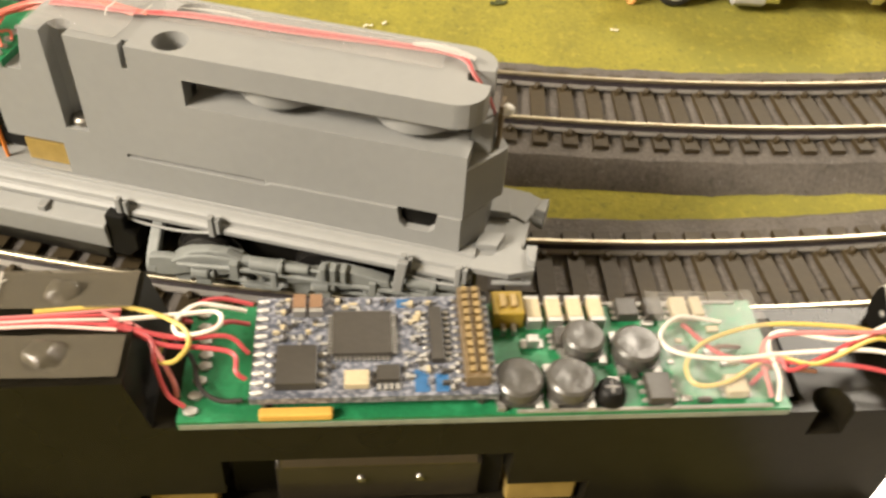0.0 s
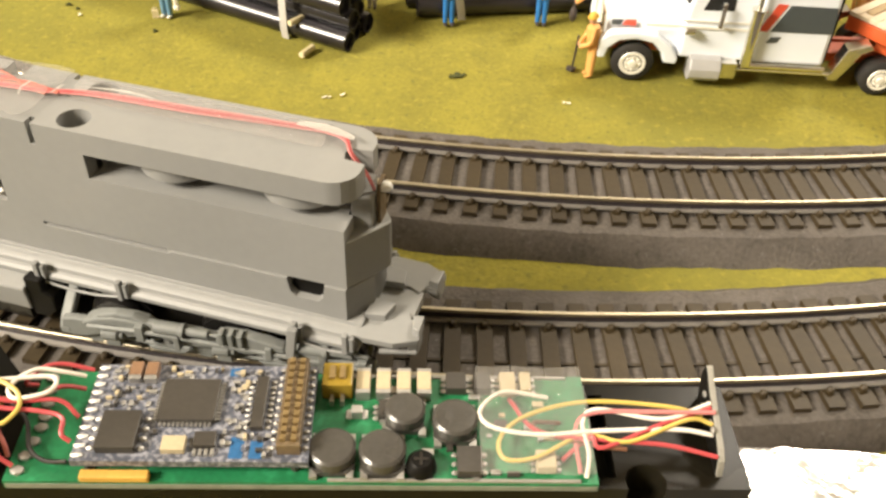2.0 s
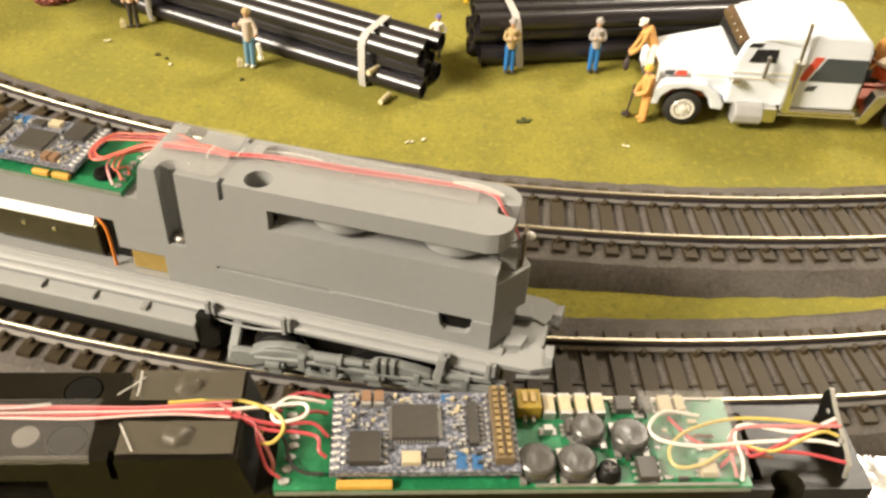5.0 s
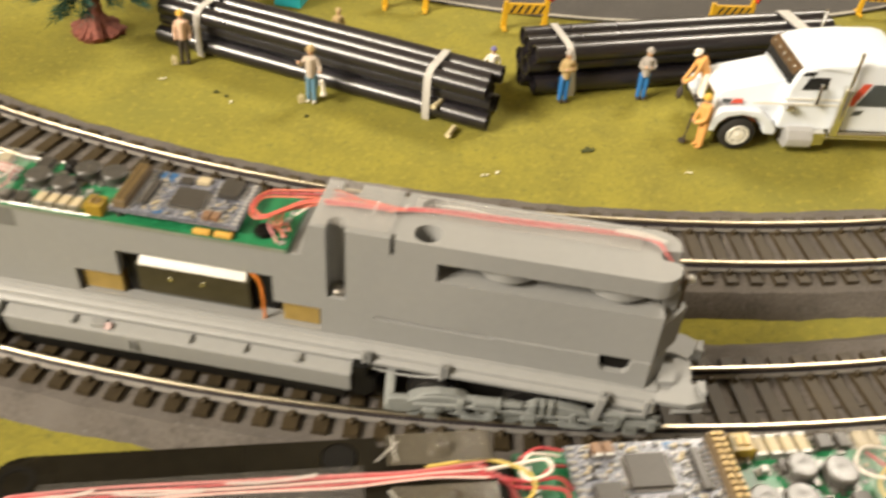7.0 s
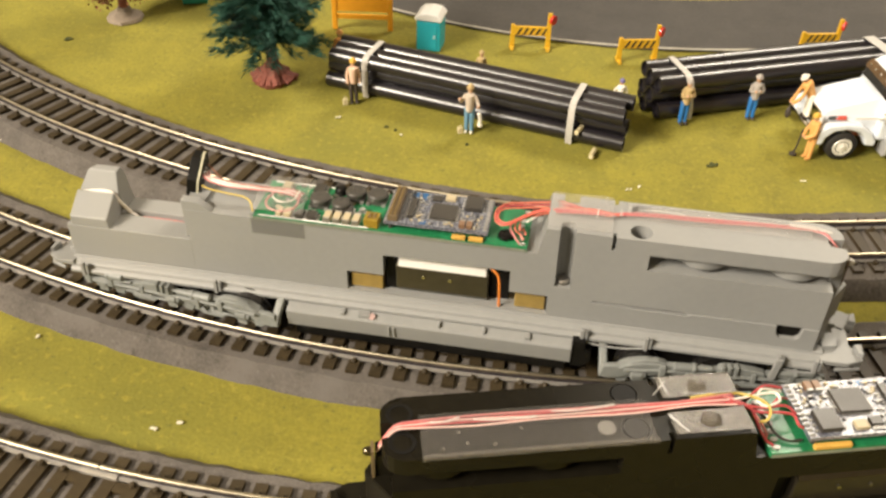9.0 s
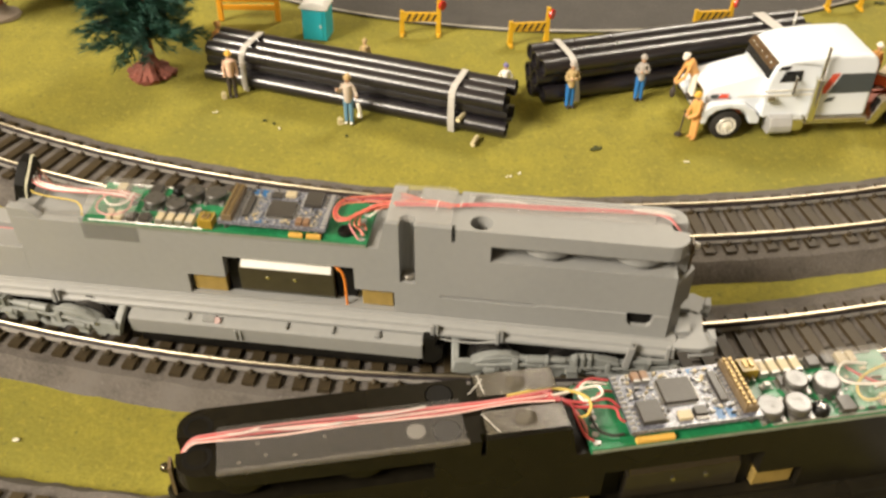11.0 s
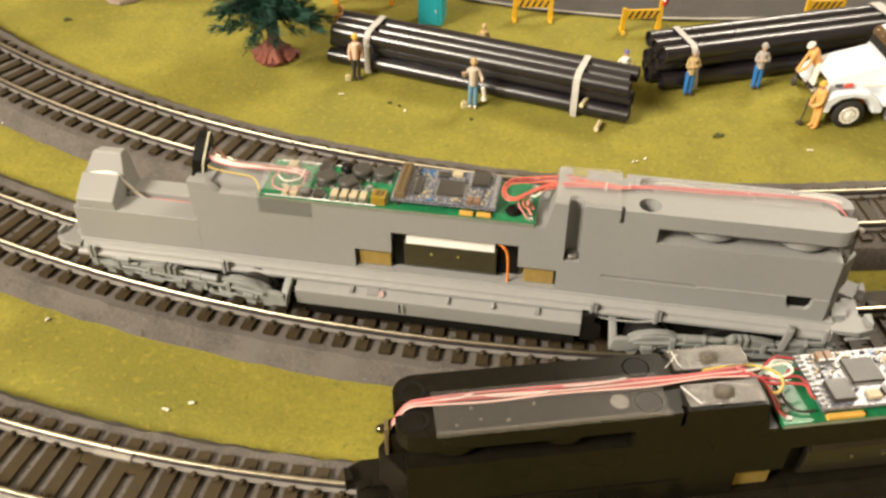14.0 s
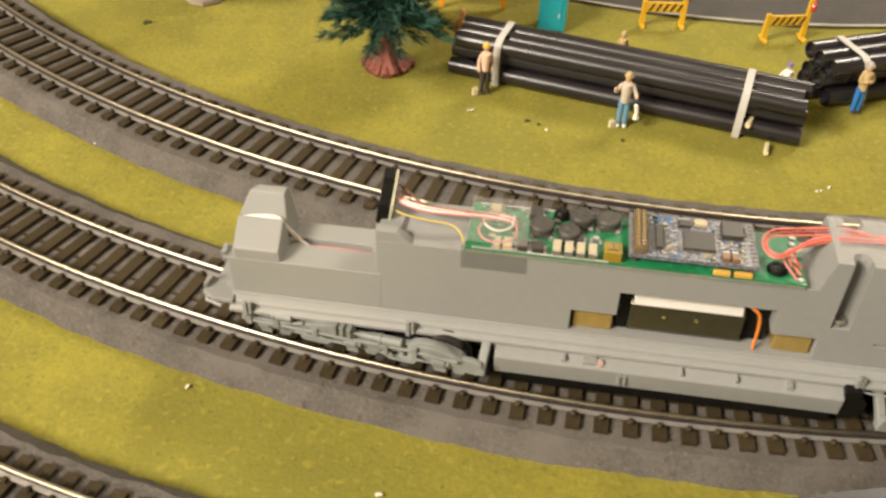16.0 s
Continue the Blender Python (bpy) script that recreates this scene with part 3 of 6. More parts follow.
            part("step_bracket", bm, shell, loco, edge=0.15)
    for s in (-1, 1):
        for line in ([(-36.3, 20.4), (-31, 19.7), (-25, 19.8), (-19.5, 20.8)], [(14.4, 20.6), (19, 19.8), (23.5, 20.0)]):
            bm = bmesh.new()
            tube(bm, [(u, s * 11.9, z) for u, z in line], 0.28)
            part("sill_rod", bm, shell, loco)


def loco_cab_end(shell, loco):
    h = HALF
    bm = bmesh.new()
    box(bm, -183, -145.9, -h, h, 23.5, 35.2)
    carve(bm, [made_prism([(-168.4, 1.4), (-166.4, -0.4), (-150.0, -0.8), (-148.6, 0.4), (-150.0, 1.7), (-166.4, 2.0)], 32.4, 40, "z")])
    part("cab_floor", bm, shell, loco, edge=0.25)
    # near half of the nose slopes up to the wire groove; the far half stands higher, its sides drawn in
    for s, low, high, reach in ((-1, 38.2, 42.0, -7.95), (1, 41.0, 46.2, 7.95)):
        bm = bmesh.new()
        if s < 0:
            prism(bm, [(reach, 35.1), (reach, low), (-0.4, high), (0.2, high - 0.5), (0.2, 35.1)], -183.0, -169.8, "x")
        else:
            prism(bm, [(1.5, 35.1), (1.5, 40.8), (4.4, high), (7.0, high), (reach, 44.6), (reach, 35.1)], -183.0, -169.8, "x")
        for v in bm.verts:
            rise = max(0.0, v.co.z / MM - 35.1)
            v.co.x += (0.42 * max(0.0, rise - 4.5) if v.co.x < -175 * MM else -0.16 * rise) * MM
            if v.co.x < -175 * MM and abs(v.co.y) > 6 * MM:
                v.co.x += 1.6 * MM
        part("cab_block", bm, shell, loco, edge=0.35)
    bm = bmesh.new()
    prism(bm, [(0.1, 35.1), (0.1, 39.8), (1.6, 39.8), (1.6, 35.1)], -182.4, -170.8, "x")
    part("groove_floor", bm, shell, loco)
    # light board of the cab end
    bm = bmesh.new()
    prism(bm, [(-146.9, 36), (-138.6, 43.0), (-138.6, 45.5), (-142.0, 48.2), (-146.9, 48.4)], -7.9, -5.4, "y")
    prism(bm, [(-146.9, 43), (-141.6, 43), (-141.6, 46.4), (-146.9, 46.4)], -5.5, 7.6, "y")
    part("board_holder", bm, shell, loco, edge=0.2)


def loco_pilot(shell, loco, u, way):
    """Pilot and footboards at one end; way is +1 at the hood end, -1 at the cab end."""
    w = way if way > 0 else way * 0.76
    for s in (-1, 1):
        bm = bmesh.new()
        prism(bm, [(u, s * 3.2), (u + w * 5.5, s * 3.6), (u + w * 7.6, s * 2.6), (u + w * 8.4, s * 4.2), (u + w * 10.6, s * 4.0), (u + w * 11.0, s * 8.6), (u + w * 7.0, s * 10.6), (u, s * 10.8)], 22.4, 23.8, "z")
        prism(bm, [(u + w * 8.6, s * 6.0), (u + w * 10.7, s * 5.2), (u + w * 10.9, s * 8.4), (u + w * 9.2, s * 9.2)], 20.2, 22.5, "z")
        prism(bm, [(u + w * 8.8, s * 4.6), (u + w * 10.7, s * 4.2), (u + w * 10.9, s * 8.0), (u + w * 9.6, s * 7.6)], 23.7, 25.4, "z")
        wing = part("pilot", bm, shell, loco, edge=0.22)
        bm = bmesh.new()
        cyl(bm, (u + w * 4.4, s * 10.2, 20.7), (u + w * 10.6, s * 8.5, 20.7), 0.5, 10)
        part("step_bar", bm, shell, wing)
        bm = bmesh.new()
        prism(bm, [(u + w * 0.6, s * 2.2), (u + w * 5.0, s * 2.6), (u + w * 4.2, s * 6.0), (u + w * 0.6, s * 6.6)], 23.7, 25.2, "z")
        part("foot_plate", bm, shell, wing, edge=0.15)
    bm = bmesh.new()
    box(bm, min(u, u + w * 8.4), max(u, u + w * 8.4), -3.3, 3.3, 21.2, 23.4)
    part("coupler_pocket", bm, shell, loco, edge=0.2)
    bm = bmesh.new()
    prism(bm, [(u - w * 0.2, -4.4), (u + w * 1.4, -3.2), (u + w * 1.4, 3.2), (u - w * 0.2, 4.4)], 24.2, 30.5, "z")
    part("end_plate", bm, shell, loco, edge=0.2)


def loco_headlight(shell, loco, lamp_paint):
    bm = bmesh.new()
    prism(bm, [(22.2, -3.0), (25.6, -2.4), (25.6, 1.4), (22.2, 1.8)], 41.0, 47.0, "z")
    part("headlight_bracket", bm, shell, loco, edge=0.25)
    board = bmesh.new()
    box(board, 25.9, 26.5, -0.8, 2.0, 41.2, 49.2)
    led = part("light_board", board, HEADER, loco, "small brown circuit strip holding the headlight lamp")
    bm = bmesh.new()
    lathe(bm, (26.4, 0.6, 47.8), (1, 0, 0.15), [(0, 0.9), (0.7, 1.0), (1.3, 0.8), (1.7, 0.4)], 16)
    part("headlight_lamp", bm, lamp_paint, led, "unlit white light-emitting diode")


def loco_motor(loco, dark):
    bm = bmesh.new()
    prism(bm, [(-5.6, 25.0), (5.6, 25.0), (6.4, 26.4), (6.4, 33.6), (5.2, 34.6), (-5.2, 34.6), (-6.4, 33.6), (-6.4, 26.4)], -88.2, -62.8, "x")
    can = part("motor", bm, MOTOR_BLACK if dark else MOTOR, loco, "dark motor can with a bright top plate", edge=0.3)
    bm = bmesh.new()
    prism(bm, [(-6.5, 33.7), (-5.0, 36.2), (5.0, 36.2), (6.5, 33.7)], -87.6, -63.4, "x")
    part("top_plate", bm, MOTOR_DULL if dark else MOTOR_TOP, can, "dull metal plate" if dark else "metal plate, its bright reflection put into the colour", edge=0.2)
    for s in (-1, 1):
        for u in (-80.5, -73.2):
            bm = bmesh.new()
            cyl(bm, (u, s * 6.2, 31.0), (u, s * 6.75, 31.0), 0.5, 10)
            part("rivet", bm, STEEL, can)
    bm = bmesh.new()
    box(bm, -91.2, -88.4, -5.4, 5.4, 25, 37.2)
    part("motor_mount", bm, SOOT, loco, edge=0.2)
    bm = bmesh.new()
    box(bm, -62.7, -57.2, -4.2, 4.2, 25, 36.5)
    part("motor_end_bell", bm, SOOT, loco, edge=0.3)
    for u0, u1 in ((-101.4, -91.4), (-56.0, -46.9)):
        bm = bmesh.new()
        lathe(bm, (u0 + 0.6, 0, 28.4), (1, 0, 0), [(0, 2.0), (0.01, 5.9), (u1 - u0 - 1.2, 5.9), (u1 - u0 - 1.19, 2.0)], 28)
        part("flywheel", bm, BRASS, loco, "brass flywheel in its pocket")
        bm = bmesh.new()
        box(bm, u0 + 0.6, u1 - 0.4, -6.7, 6.7, 25.0, 29.6)
        part("bearing_strip", bm, BRASS, loco, "brass strip in the side opening", edge=0.3)
    for s in () if dark else (-1, 1):
        bm = bmesh.new()
        tube(bm, [(-66, s * 3, 36.6), (-61.8, s * 6.4, 36.6), (-59.9, s * 7.0, 34.0), (-59.5, s * 7.1, 24.8)], 0.36)
        part("motor_lead", bm, WIRE["orange"], loco, "orange motor lead")


def loco_tank(shell, loco):
    bm = bmesh.new()
    prism(bm, [(-10.4, 20.6), (-14.2, 19.4), (-14.4, 19.0), (-14.0, 14.0), (-12.6, 13.0), (12.6, 13.0), (14.0, 14.0), (14.4, 19.0), (14.2, 19.4), (10.4, 20.6)], -118, -38.6, "x")
    tank = part("fuel_tank", bm, shell, loco, edge=0.25)
    for s in (-1, 1):
        for u, wide in ((-102.5, 1.2), (-97.6, 3.4), (-75.2, 0.7), (-62.8, 0.7), (-51.5, 1.6)):
            bm = bmesh.new()
            box(bm, u, u + wide, s * 12.5 - 1.2, s * 12.5 + 1.2, 19.2, 20.7)
            part("tank_fitting", bm, shell, tank, edge=0.2)
        for u in (-89.0, -87.6):
            bm = bmesh.new()
            box(bm, u, u + 0.5, s * 14.35 - 0.35, s * 14.35 + 0.35, 15.2, 18.2)
            part("tank_rib", bm, shell, tank)
        bm = bmesh.new()
        cyl(bm, (-93.6, s * 12.6, 19.6), (-93.6, s * 13.4, 20.4), 0.9, 14)
        part("filler_cap", bm, FILLER, tank, "small reddish filler cap")
        bm = bmesh.new()
        prism(bm, [(-38.7, 12.4), (-35.6, 12.4), (-33.4, 14.6), (-33.4, 18.0), (-35.2, 19.0), (-35.2, 21.6), (-38.7, 21.6)], min(s * 8.0, s * 13.6), max(s * 8.0, s * 13.6), "y")
        part("tank_end", bm, SOOT, tank, edge=0.3)
    # black block added under the tank to darken the gap above the rails
    bm = bmesh.new()
    prism(bm, [(-13.2, 13.3), (-13.0, 10.0), (13.0, 10.0), (13.2, 13.3)], -116, -40, "x")
    part("tank_dark_band", bm, SOOT, tank, "added black block for the dark band under the tank", edge=0.2)
    bm = bmesh.new()
    box(bm, -120.5, -36, -8, 8, 14.5, 22.2)
    part("underframe", bm, SOOT, loco)


def loco_truck(shell, loco, u, way, lift, turn, wide_by=1.0):
    """A three-axle truck with cast side frames, brake gear and wheels, centred at u and swung to follow the curve."""
    bm = bmesh.new()
    box(bm, -24, 24, -6.0, 6.0, 11.5, 21.4)
    truck = part("truck", bm, SOOT, loco, "three-axle truck with cast side frames", edge=0.4)
    truck.matrix_basis = at(u, 0, lift + 0.7, turn) @ Matrix.Diagonal((wide_by, 1, 1, 1))
    for s in (-1, 1):
        y = s * 12.4
        out = lambda d: y + s * d
        # cast frame with a hooked arm at its inner end
        bm = bmesh.new()
        frame_line = [(-28.6, 13.2), (-29.6, 15.0), (-29.2, 17.0), (-27.2, 17.4), (-24.5, 17.4), (-21.5, 19.4), (-18.5, 20.2), (-15.5, 20.0), (-13, 18.8), (-4.5, 18.6), (-1.5, 18.0), (2, 18.8), (8.5, 18.9), (12, 17.6), (20, 17.2), (24.5, 17.0), (27.5, 16.4), (28, 14.2), (24.5, 13.6), (20.5, 14.6), (16, 14.3), (10, 15.4), (4, 14.2), (-1, 14.8), (-6, 14.2), (-12, 15.6), (-17, 14.4), (-21.5, 14.4), (-25.5, 13.0), (-28.3, 12.8)]
        prism(bm, [(a * way, z) for a, z in frame_line], y - 0.8, y + 0.8, "y")
        part("side_frame", bm, shell, truck, edge=0.3)
        # rounded equaliser dome at the inner axle, with its rib
        bm = bmesh.new()
        dome = [(-25.4, 16.6), (-24.4, 17.6), (-22.4, 18.6), (-19.4, 19.2), (-15.6, 19.2), (-13.4, 18.6), (-12.4, 17.6), (-12.4, 16.6), (-15, 17.2), (-19, 17.4), (-22.5, 16.9)]
        prism(bm, [(a * way, z) for a, z in dome], min(out(-2.0), out(1.2)), max(out(-2.0), out(1.2)), "y")
        part("equaliser_dome", bm, shell, truck, edge=0.35)
        bm = bmesh.new()
        arm = [(out(d), z) for d, z in ((0.9, 13.2), (0.9, 14.8), (-0.4, 16.6), (-4.0, 19.2), (-7.0, 20.6), (-9.0, 20.8), (-9.0, 19.2), (-5.2, 17.8), (-2.0, 15.2), (-1.2, 13.2))]
        prism(bm, arm, min(-30.0 * way, -28.0 * way), max(-30.0 * way, -28.0 * way), "x")
        part("end_arm", bm, shell, truck, edge=0.35)
        # journals: drums lying along the frame, each with a cap, under a wedge of leaf springs
        for a in (-20, 0.5, 21.5):
            bm = bmesh.new()
            lathe(bm, (a * way - 2.0, out(0.1), 14.8), (1, 0, 0), [(0, 1.2), (0.2, 1.75), (3.0, 1.75), (3.2, 1.35), (4.0, 1.35), (4.2, 1.0)], 16)
            box(bm, a * way - 1.4, a * way + 1.4, y - 1.4, y + 1.4, 12.2, 16.4)
            part("journal_box", bm, shell, truck, edge=0.18)
            for k in range(5):
                bm = bmesh.new()
                w = 3.4 - 0.6 * k
                box(bm, a * way - 4.0 * way - w / 2 - 0.6, a * way - 4.0 * way + w / 2 + 0.6, out(-0.7) - 0.8, out(-0.7) + 0.8, 13.8 - 0.62 * k, 14.3 - 0.62 * k)
                part("leaf_spring", bm, shell, truck)
        for a in (-10.5, 10.0):
            for k in (-2.4, 0, 2.4):
                bm = bmesh.new()
                lathe(bm, (a * way + k, out(-0.9), 12.0), (0, 0, 1), [(i * 0.45, 1.05 if i % 2 else 0.75) for i in range(11)], 10)
                part("coil_spring", bm, shell, truck)
            bm = bmesh.new()
            prism(bm, [(a * way - 3.8, 12.2), (a * way + 3.8, 12.2), (a * way + 2.8, 11.2), (a * way - 2.8, 11.2)], min(out(-1.8), out(0.2)), max(out(-1.8), out(0.2)), "y")
            part("spring_plank", bm, shell, truck, edge=0.15)
        # brake cylinders: a wide drum stepping down to a narrow one and a rod
        for a, wide in ((-11.6, 5.6), (14.4, 5.0)):
            bm = bmesh.new()
            lathe(bm, (a * way, out(1.1), 18.8), (way, 0, -0.02), [(0, 0.7), (0.3, 1.2), (wide - 0.8, 1.2), (wide - 0.6, 1.4), (wide, 1.4), (wide + 0.1, 0.85), (wide + 4.2, 0.85), (wide + 4.4, 0.4), (wide + 7.0, 0.4)], 16)
            part("brake_cylinder", bm, shell, truck)
        # three upright ribs on the middle hump, and the sloping cover beside them
        bm = bmesh.new()
        prism(bm, [((a) * way, z) for a, z in ((-0.6, 16.8), (-0.2, 18.8), (1.0, 19.7), (5.0, 19.7), (7.4, 19.2), (11.6, 18.2), (12.0, 16.8))], min(out(-0.6), out(1.6)), max(out(-0.6), out(1.6)), "y")
        part("hump", bm, shell, truck, edge=0.3)
        for a in (0.8, 2.5, 4.2):
            bm = bmesh.new()
            box(bm, a * way - 0.45, a * way + 0.45, out(1.3) - 1.0, out(1.3) + 1.0, 17.4, 20.3)
            part("hanger", bm, shell, truck, edge=0.15)
        # brake rods: a long thin bar under the cylinders, short links, and the lower bar
        for pts, r in (([(-24, 16.8), (-12, 17.2), (0, 16.6), (14, 16.0), (25, 15.6)], 0.5), ([(-23, 13.0), (-12, 12.6), (2, 12.4), (22, 13.0)], 0.42), ([(12, 18.2), (18, 17.0), (27, 16.8)], 0.4)):
            bm = bmesh.new()
            tube(bm, [(a * way, out(1.4 if r > 0.45 else 1.5 if r < 0.41 else -0.4), z) for a, z in pts], r)
            part("brake_rod", bm, shell, truck)
        for a, z0, z1, wide in ((-14.2, 15.2, 18.8, 1.5), (-7.6, 14.2, 17.6, 1.1), (9.0, 15.0, 18.0, 1.2), (18.5, 15.0, 18.6, 1.4), (25.4, 14.6, 17.8, 1.6)):
            bm = bmesh.new()
            box(bm, a * way - wide / 2, a * way + wide / 2, out(1.4) - 0.7, out(1.4) + 0.7, z0, z1)
            part("brake_hanger", bm, shell, truck, edge=0.18)
    for a in (-20, 0.5, 20):
        bm = bmesh.new()
        for s in (-1, 1):
            lathe(bm, (a * way, s * 7.4, 14.7), (0, s, 0), [(0, 5.9), (0.7, 5.9), (0.8, 5.3), (3.0, 5.15), (3.05, 4.2), (2.5, 1.5)], 28)
        cyl(bm, (a * way, -12, 14.7), (a * way, 12, 14.7), 0.9, 10)
        part("wheelset", bm, WHEEL, truck, "blackened steel wheels on their axle")


SHIFT = {"decoder": 0.0, "board": 0.0}


def decoder_place(a, b):
    """Along the plug-in decoder from its wired end (0) to its header (1), and across it."""
    return -63.6 - 27.4 * a + SHIFT["decoder"], -7.3 + 14.6 * b


def decoder_box(name, a0, a1, b0, b1, z0, z1, mat, parent, label=""):
    u0, y0 = decoder_place(a0, b0)
    u1, y1 = decoder_place(a1, b1)
    bm = bmesh.new()
    board_item(bm, u0, u1, y0, y1, z0, z1)
    return part(name, bm, mat, parent, label, edge=0.08)


def loco_electronics(loco, tint):
    z = 45.4
    bm = bmesh.new()
    dm = SHIFT["board"]
    box(bm, -126.5 + 0.85 * dm, -53.2, -8.3, 8.3, z, z + 1.3)
    main = part("main_board", bm, PCB, loco, "long green circuit board on top of the chassis")
    for s in (-1, 1):
        bm = bmesh.new()
        box(bm, -126.4 + 0.85 * dm, -53.4, s * 8.34 - 0.06, s * 8.34 + 0.06, z + 0.05, z + 0.85)
        part("board_edge", bm, BOARD_EDGE, main, "pale raw edge of the board")
        bm = bmesh.new()
        tube(bm, [(u + dm, s * 7.95 + 0.15 * noise.noise(Vector((u, s, 0))), z + 1.32) for u in range(-125, -92, 3)], 0.3, 6, 3)
        part("solder_seam", bm, SOLDER, main, "bright soldered seam along the edge")
    if tint is GREY:
        bm = bmesh.new()
        lathe(bm, (-59.0, -4.4, z + 1.3), (0, 0, 1), [(0, 2.2), (0.5, 2.2), (1.1, 1.9), (1.2, 1.1), (0.8, 0.9), (0.8, 0.2)], 18)
        part("screw", bm, SOOT, main, "black socket screw in the board corner")
    # pads and solder blobs at the wired end and along the edges
    rng = random.Random(5)
    for i in range(4):
        for y in (7.0, -7.0):
            bm = bmesh.new()
            ball(bm, (-54.6 - 0.3 * i, y - (0.0 if y < 0 else 0.0) + (-2.3 * i if y > 0 else 2.3 * i) * 0.9, z + 1.5), 0.95, 0.75, 0.45, 1)
            part("solder_joint", bm, SOLDER, main)
    for i in range(26):
        u, y = rng.uniform(-125, -97) + dm, rng.uniform(-7.6, 7.6)
        bm = bmesh.new()
        box(bm, u, u + rng.uniform(0.6, 1.6), y, y + rng.uniform(0.5, 1.2), z + 1.25, z + rng.uniform(1.45, 1.9))
        part("small_component", bm, rng.choice([SOLDER, SOLDER, CERAMIC, CHIP]), main)
    # amber switch block
    bm = bmesh.new()
    box(bm, -96.2 + 0.75 * dm, -92.4 + 0.75 * dm, -8.0, -4.2, z + 1.3, z + 4.0)
    dip = part("switch_block", bm, AMBER, main, "translucent amber switch block", edge=0.15)
    for k in (-95.3 + 0.75 * dm, -94.0 + 0.75 * dm):
        bm = bmesh.new()
        box(bm, k, k + 0.7, -7.2, -5.2, z + 3.95, z + 4.4)
        part("slider", bm, GOLD, dip)
        bm = bmesh.new()
        box(bm, k + 0.1, k + 0.6, -4.2, -3.0, z + 1.3, z + 2.3)
        part("pin", bm, SOLDER, dip)
    # row of tan capacitors, with soldered ends
    for k in range(4):
        u = -98.6 - 2.6 * k + dm
        bm = bmesh.new()
        box(bm, u - 0.9, u + 0.9, -7.6, -4.6, z + 1.3, z + 3.0)
        part("capacitor", bm, CERAMIC, main, "tan chip capacitor", edge=0.15)
        bm = bmesh.new()
        box(bm, u - 0.9, u + 0.9, -8.1, -7.55, z + 1.3, z + 2.9)
        box(bm, u - 0.9, u + 0.9, -4.65, -4.0, z + 1.3, z + 2.9)
        part("capacitor_end", bm, SOLDER, main)
    for u, y, wide, deep, mat in ((-110.5, -6.4, 2.6, 2.8, CHIP), (-113.9, -6.4, 2.2, 2.8, CHIP), (-117.2, -6.3, 2.0, 3.2, CERAMIC), (-101.6, -1.9, 1.9, 2.6, CHIP),
                                  (-111.8, 5.7, 3.0, 3.8, CHIP), (-119.5, -6.4, 1.4, 3.0, CERAMIC), (-98.0, -1.6, 1.4, 1.2, SOLDER), (-121.0, 5.6, 2.4, 2.6, CERAMIC)):
        u += dm
        bm = bmesh.new()
        box(bm, u - wide / 2, u + wide / 2, y - deep / 2, y + deep / 2, z + 1.3, z + 2.7)
        part("chip", bm, mat, main, edge=0.12)
        bm = bmesh.new()
        for k in range(3):
            yy = y - deep / 2 + deep * (k + 0.5) / 3
            ball(bm, (u - wide / 2 - 0.25, yy, z + 1.5), 0.5, 0.4, 0.3, 1)
            ball(bm, (u + wide / 2 + 0.25, yy, z + 1.5), 0.5, 0.4, 0.3, 1)
        part("solder_joint", bm, SOLDER, main)
    # drum inductors on white-metal feet
    for u, y, r in ((-95.4, 4.8, 2.7), (-101.4, 4.9, 2.7), (-104.0, -1.1, 2.4), (-110.2, 0.2, 2.7)):
        u += dm
        bm = bmesh.new()
        lathe(bm, (u, y, z + 1.3), (0, 0, 1), [(0, r - 0.3), (0.6, r - 0.2), (0.9, r + 0.15), (2.2, r + 0.15), (2.5, r - 0.2), (2.55, r * 0.5), (2.45, r * 0.2)], 18)
        prism(bm, [(u - r, y - r + 0.9), (u - r + 0.9, y - r), (u + r - 0.9, y - r), (u + r, y - r + 0.9), (u + r, y + r - 0.9), (u + r - 0.9, y + r), (u - r + 0.9, y + r), (u - r, y + r - 0.9)], z + 1.3, z + 2.1, "z")
        part("inductor", bm, INDUCTOR, main, "dark grey drum inductor")
        bm = bmesh.new()
        for s in (-1, 1):
            box(bm, u - 2.6, u - 1.7, y + s * r * 0.95 - 0.6, y + s * r * 0.95 + 0.6, z + 1.25, z + 1.9)
            box(bm, u + 1.7, u + 2.6, y + s * r * 0.95 - 0.6, y + s * r * 0.95 + 0.6, z + 1.25, z + 1.9)
        part("inductor_foot", bm, SOLDER, main)
    # fixing screw
    bm = bmesh.new()
    lathe(bm, (-106.0 + dm, 6.2, z + 1.3), (0, 0, 1), [(0, 1.9), (0.4, 1.9), (1.4, 1.7), (1.9, 1.2)], 20)
    screw = part("screw", bm, SOOT, main, "black crosshead screw")
    bm = bmesh.new()
    box(bm, -106.9 + dm, -105.1 + dm, 6.0, 6.4, z + 3.1, z + 3.3)
    box(bm, -106.2 + dm, -105.8 + dm, 5.3, 7.1, z + 3.1, z + 3.31)
    part("cross_slot", bm, WHEEL, screw)
    # orange wrapped capacitor under the decoder
    for s in (-1, 1):
        for u0, u1 in ((-72.6, -64.6),) if tint is not GREY else ((-72.8, -69.2), (-68.4, -64.6)):
            bm = bmesh.new()
            box(bm, u0 + SHIFT["decoder"], u1 + SHIFT["decoder"], s * 7.9 - 0.6, s * 7.9 + 0.6, z + 1.3, z + 2.4)
            part("wrapped_component", bm, TANTALUM, main, "orange-yellow taped component", edge=0.2)

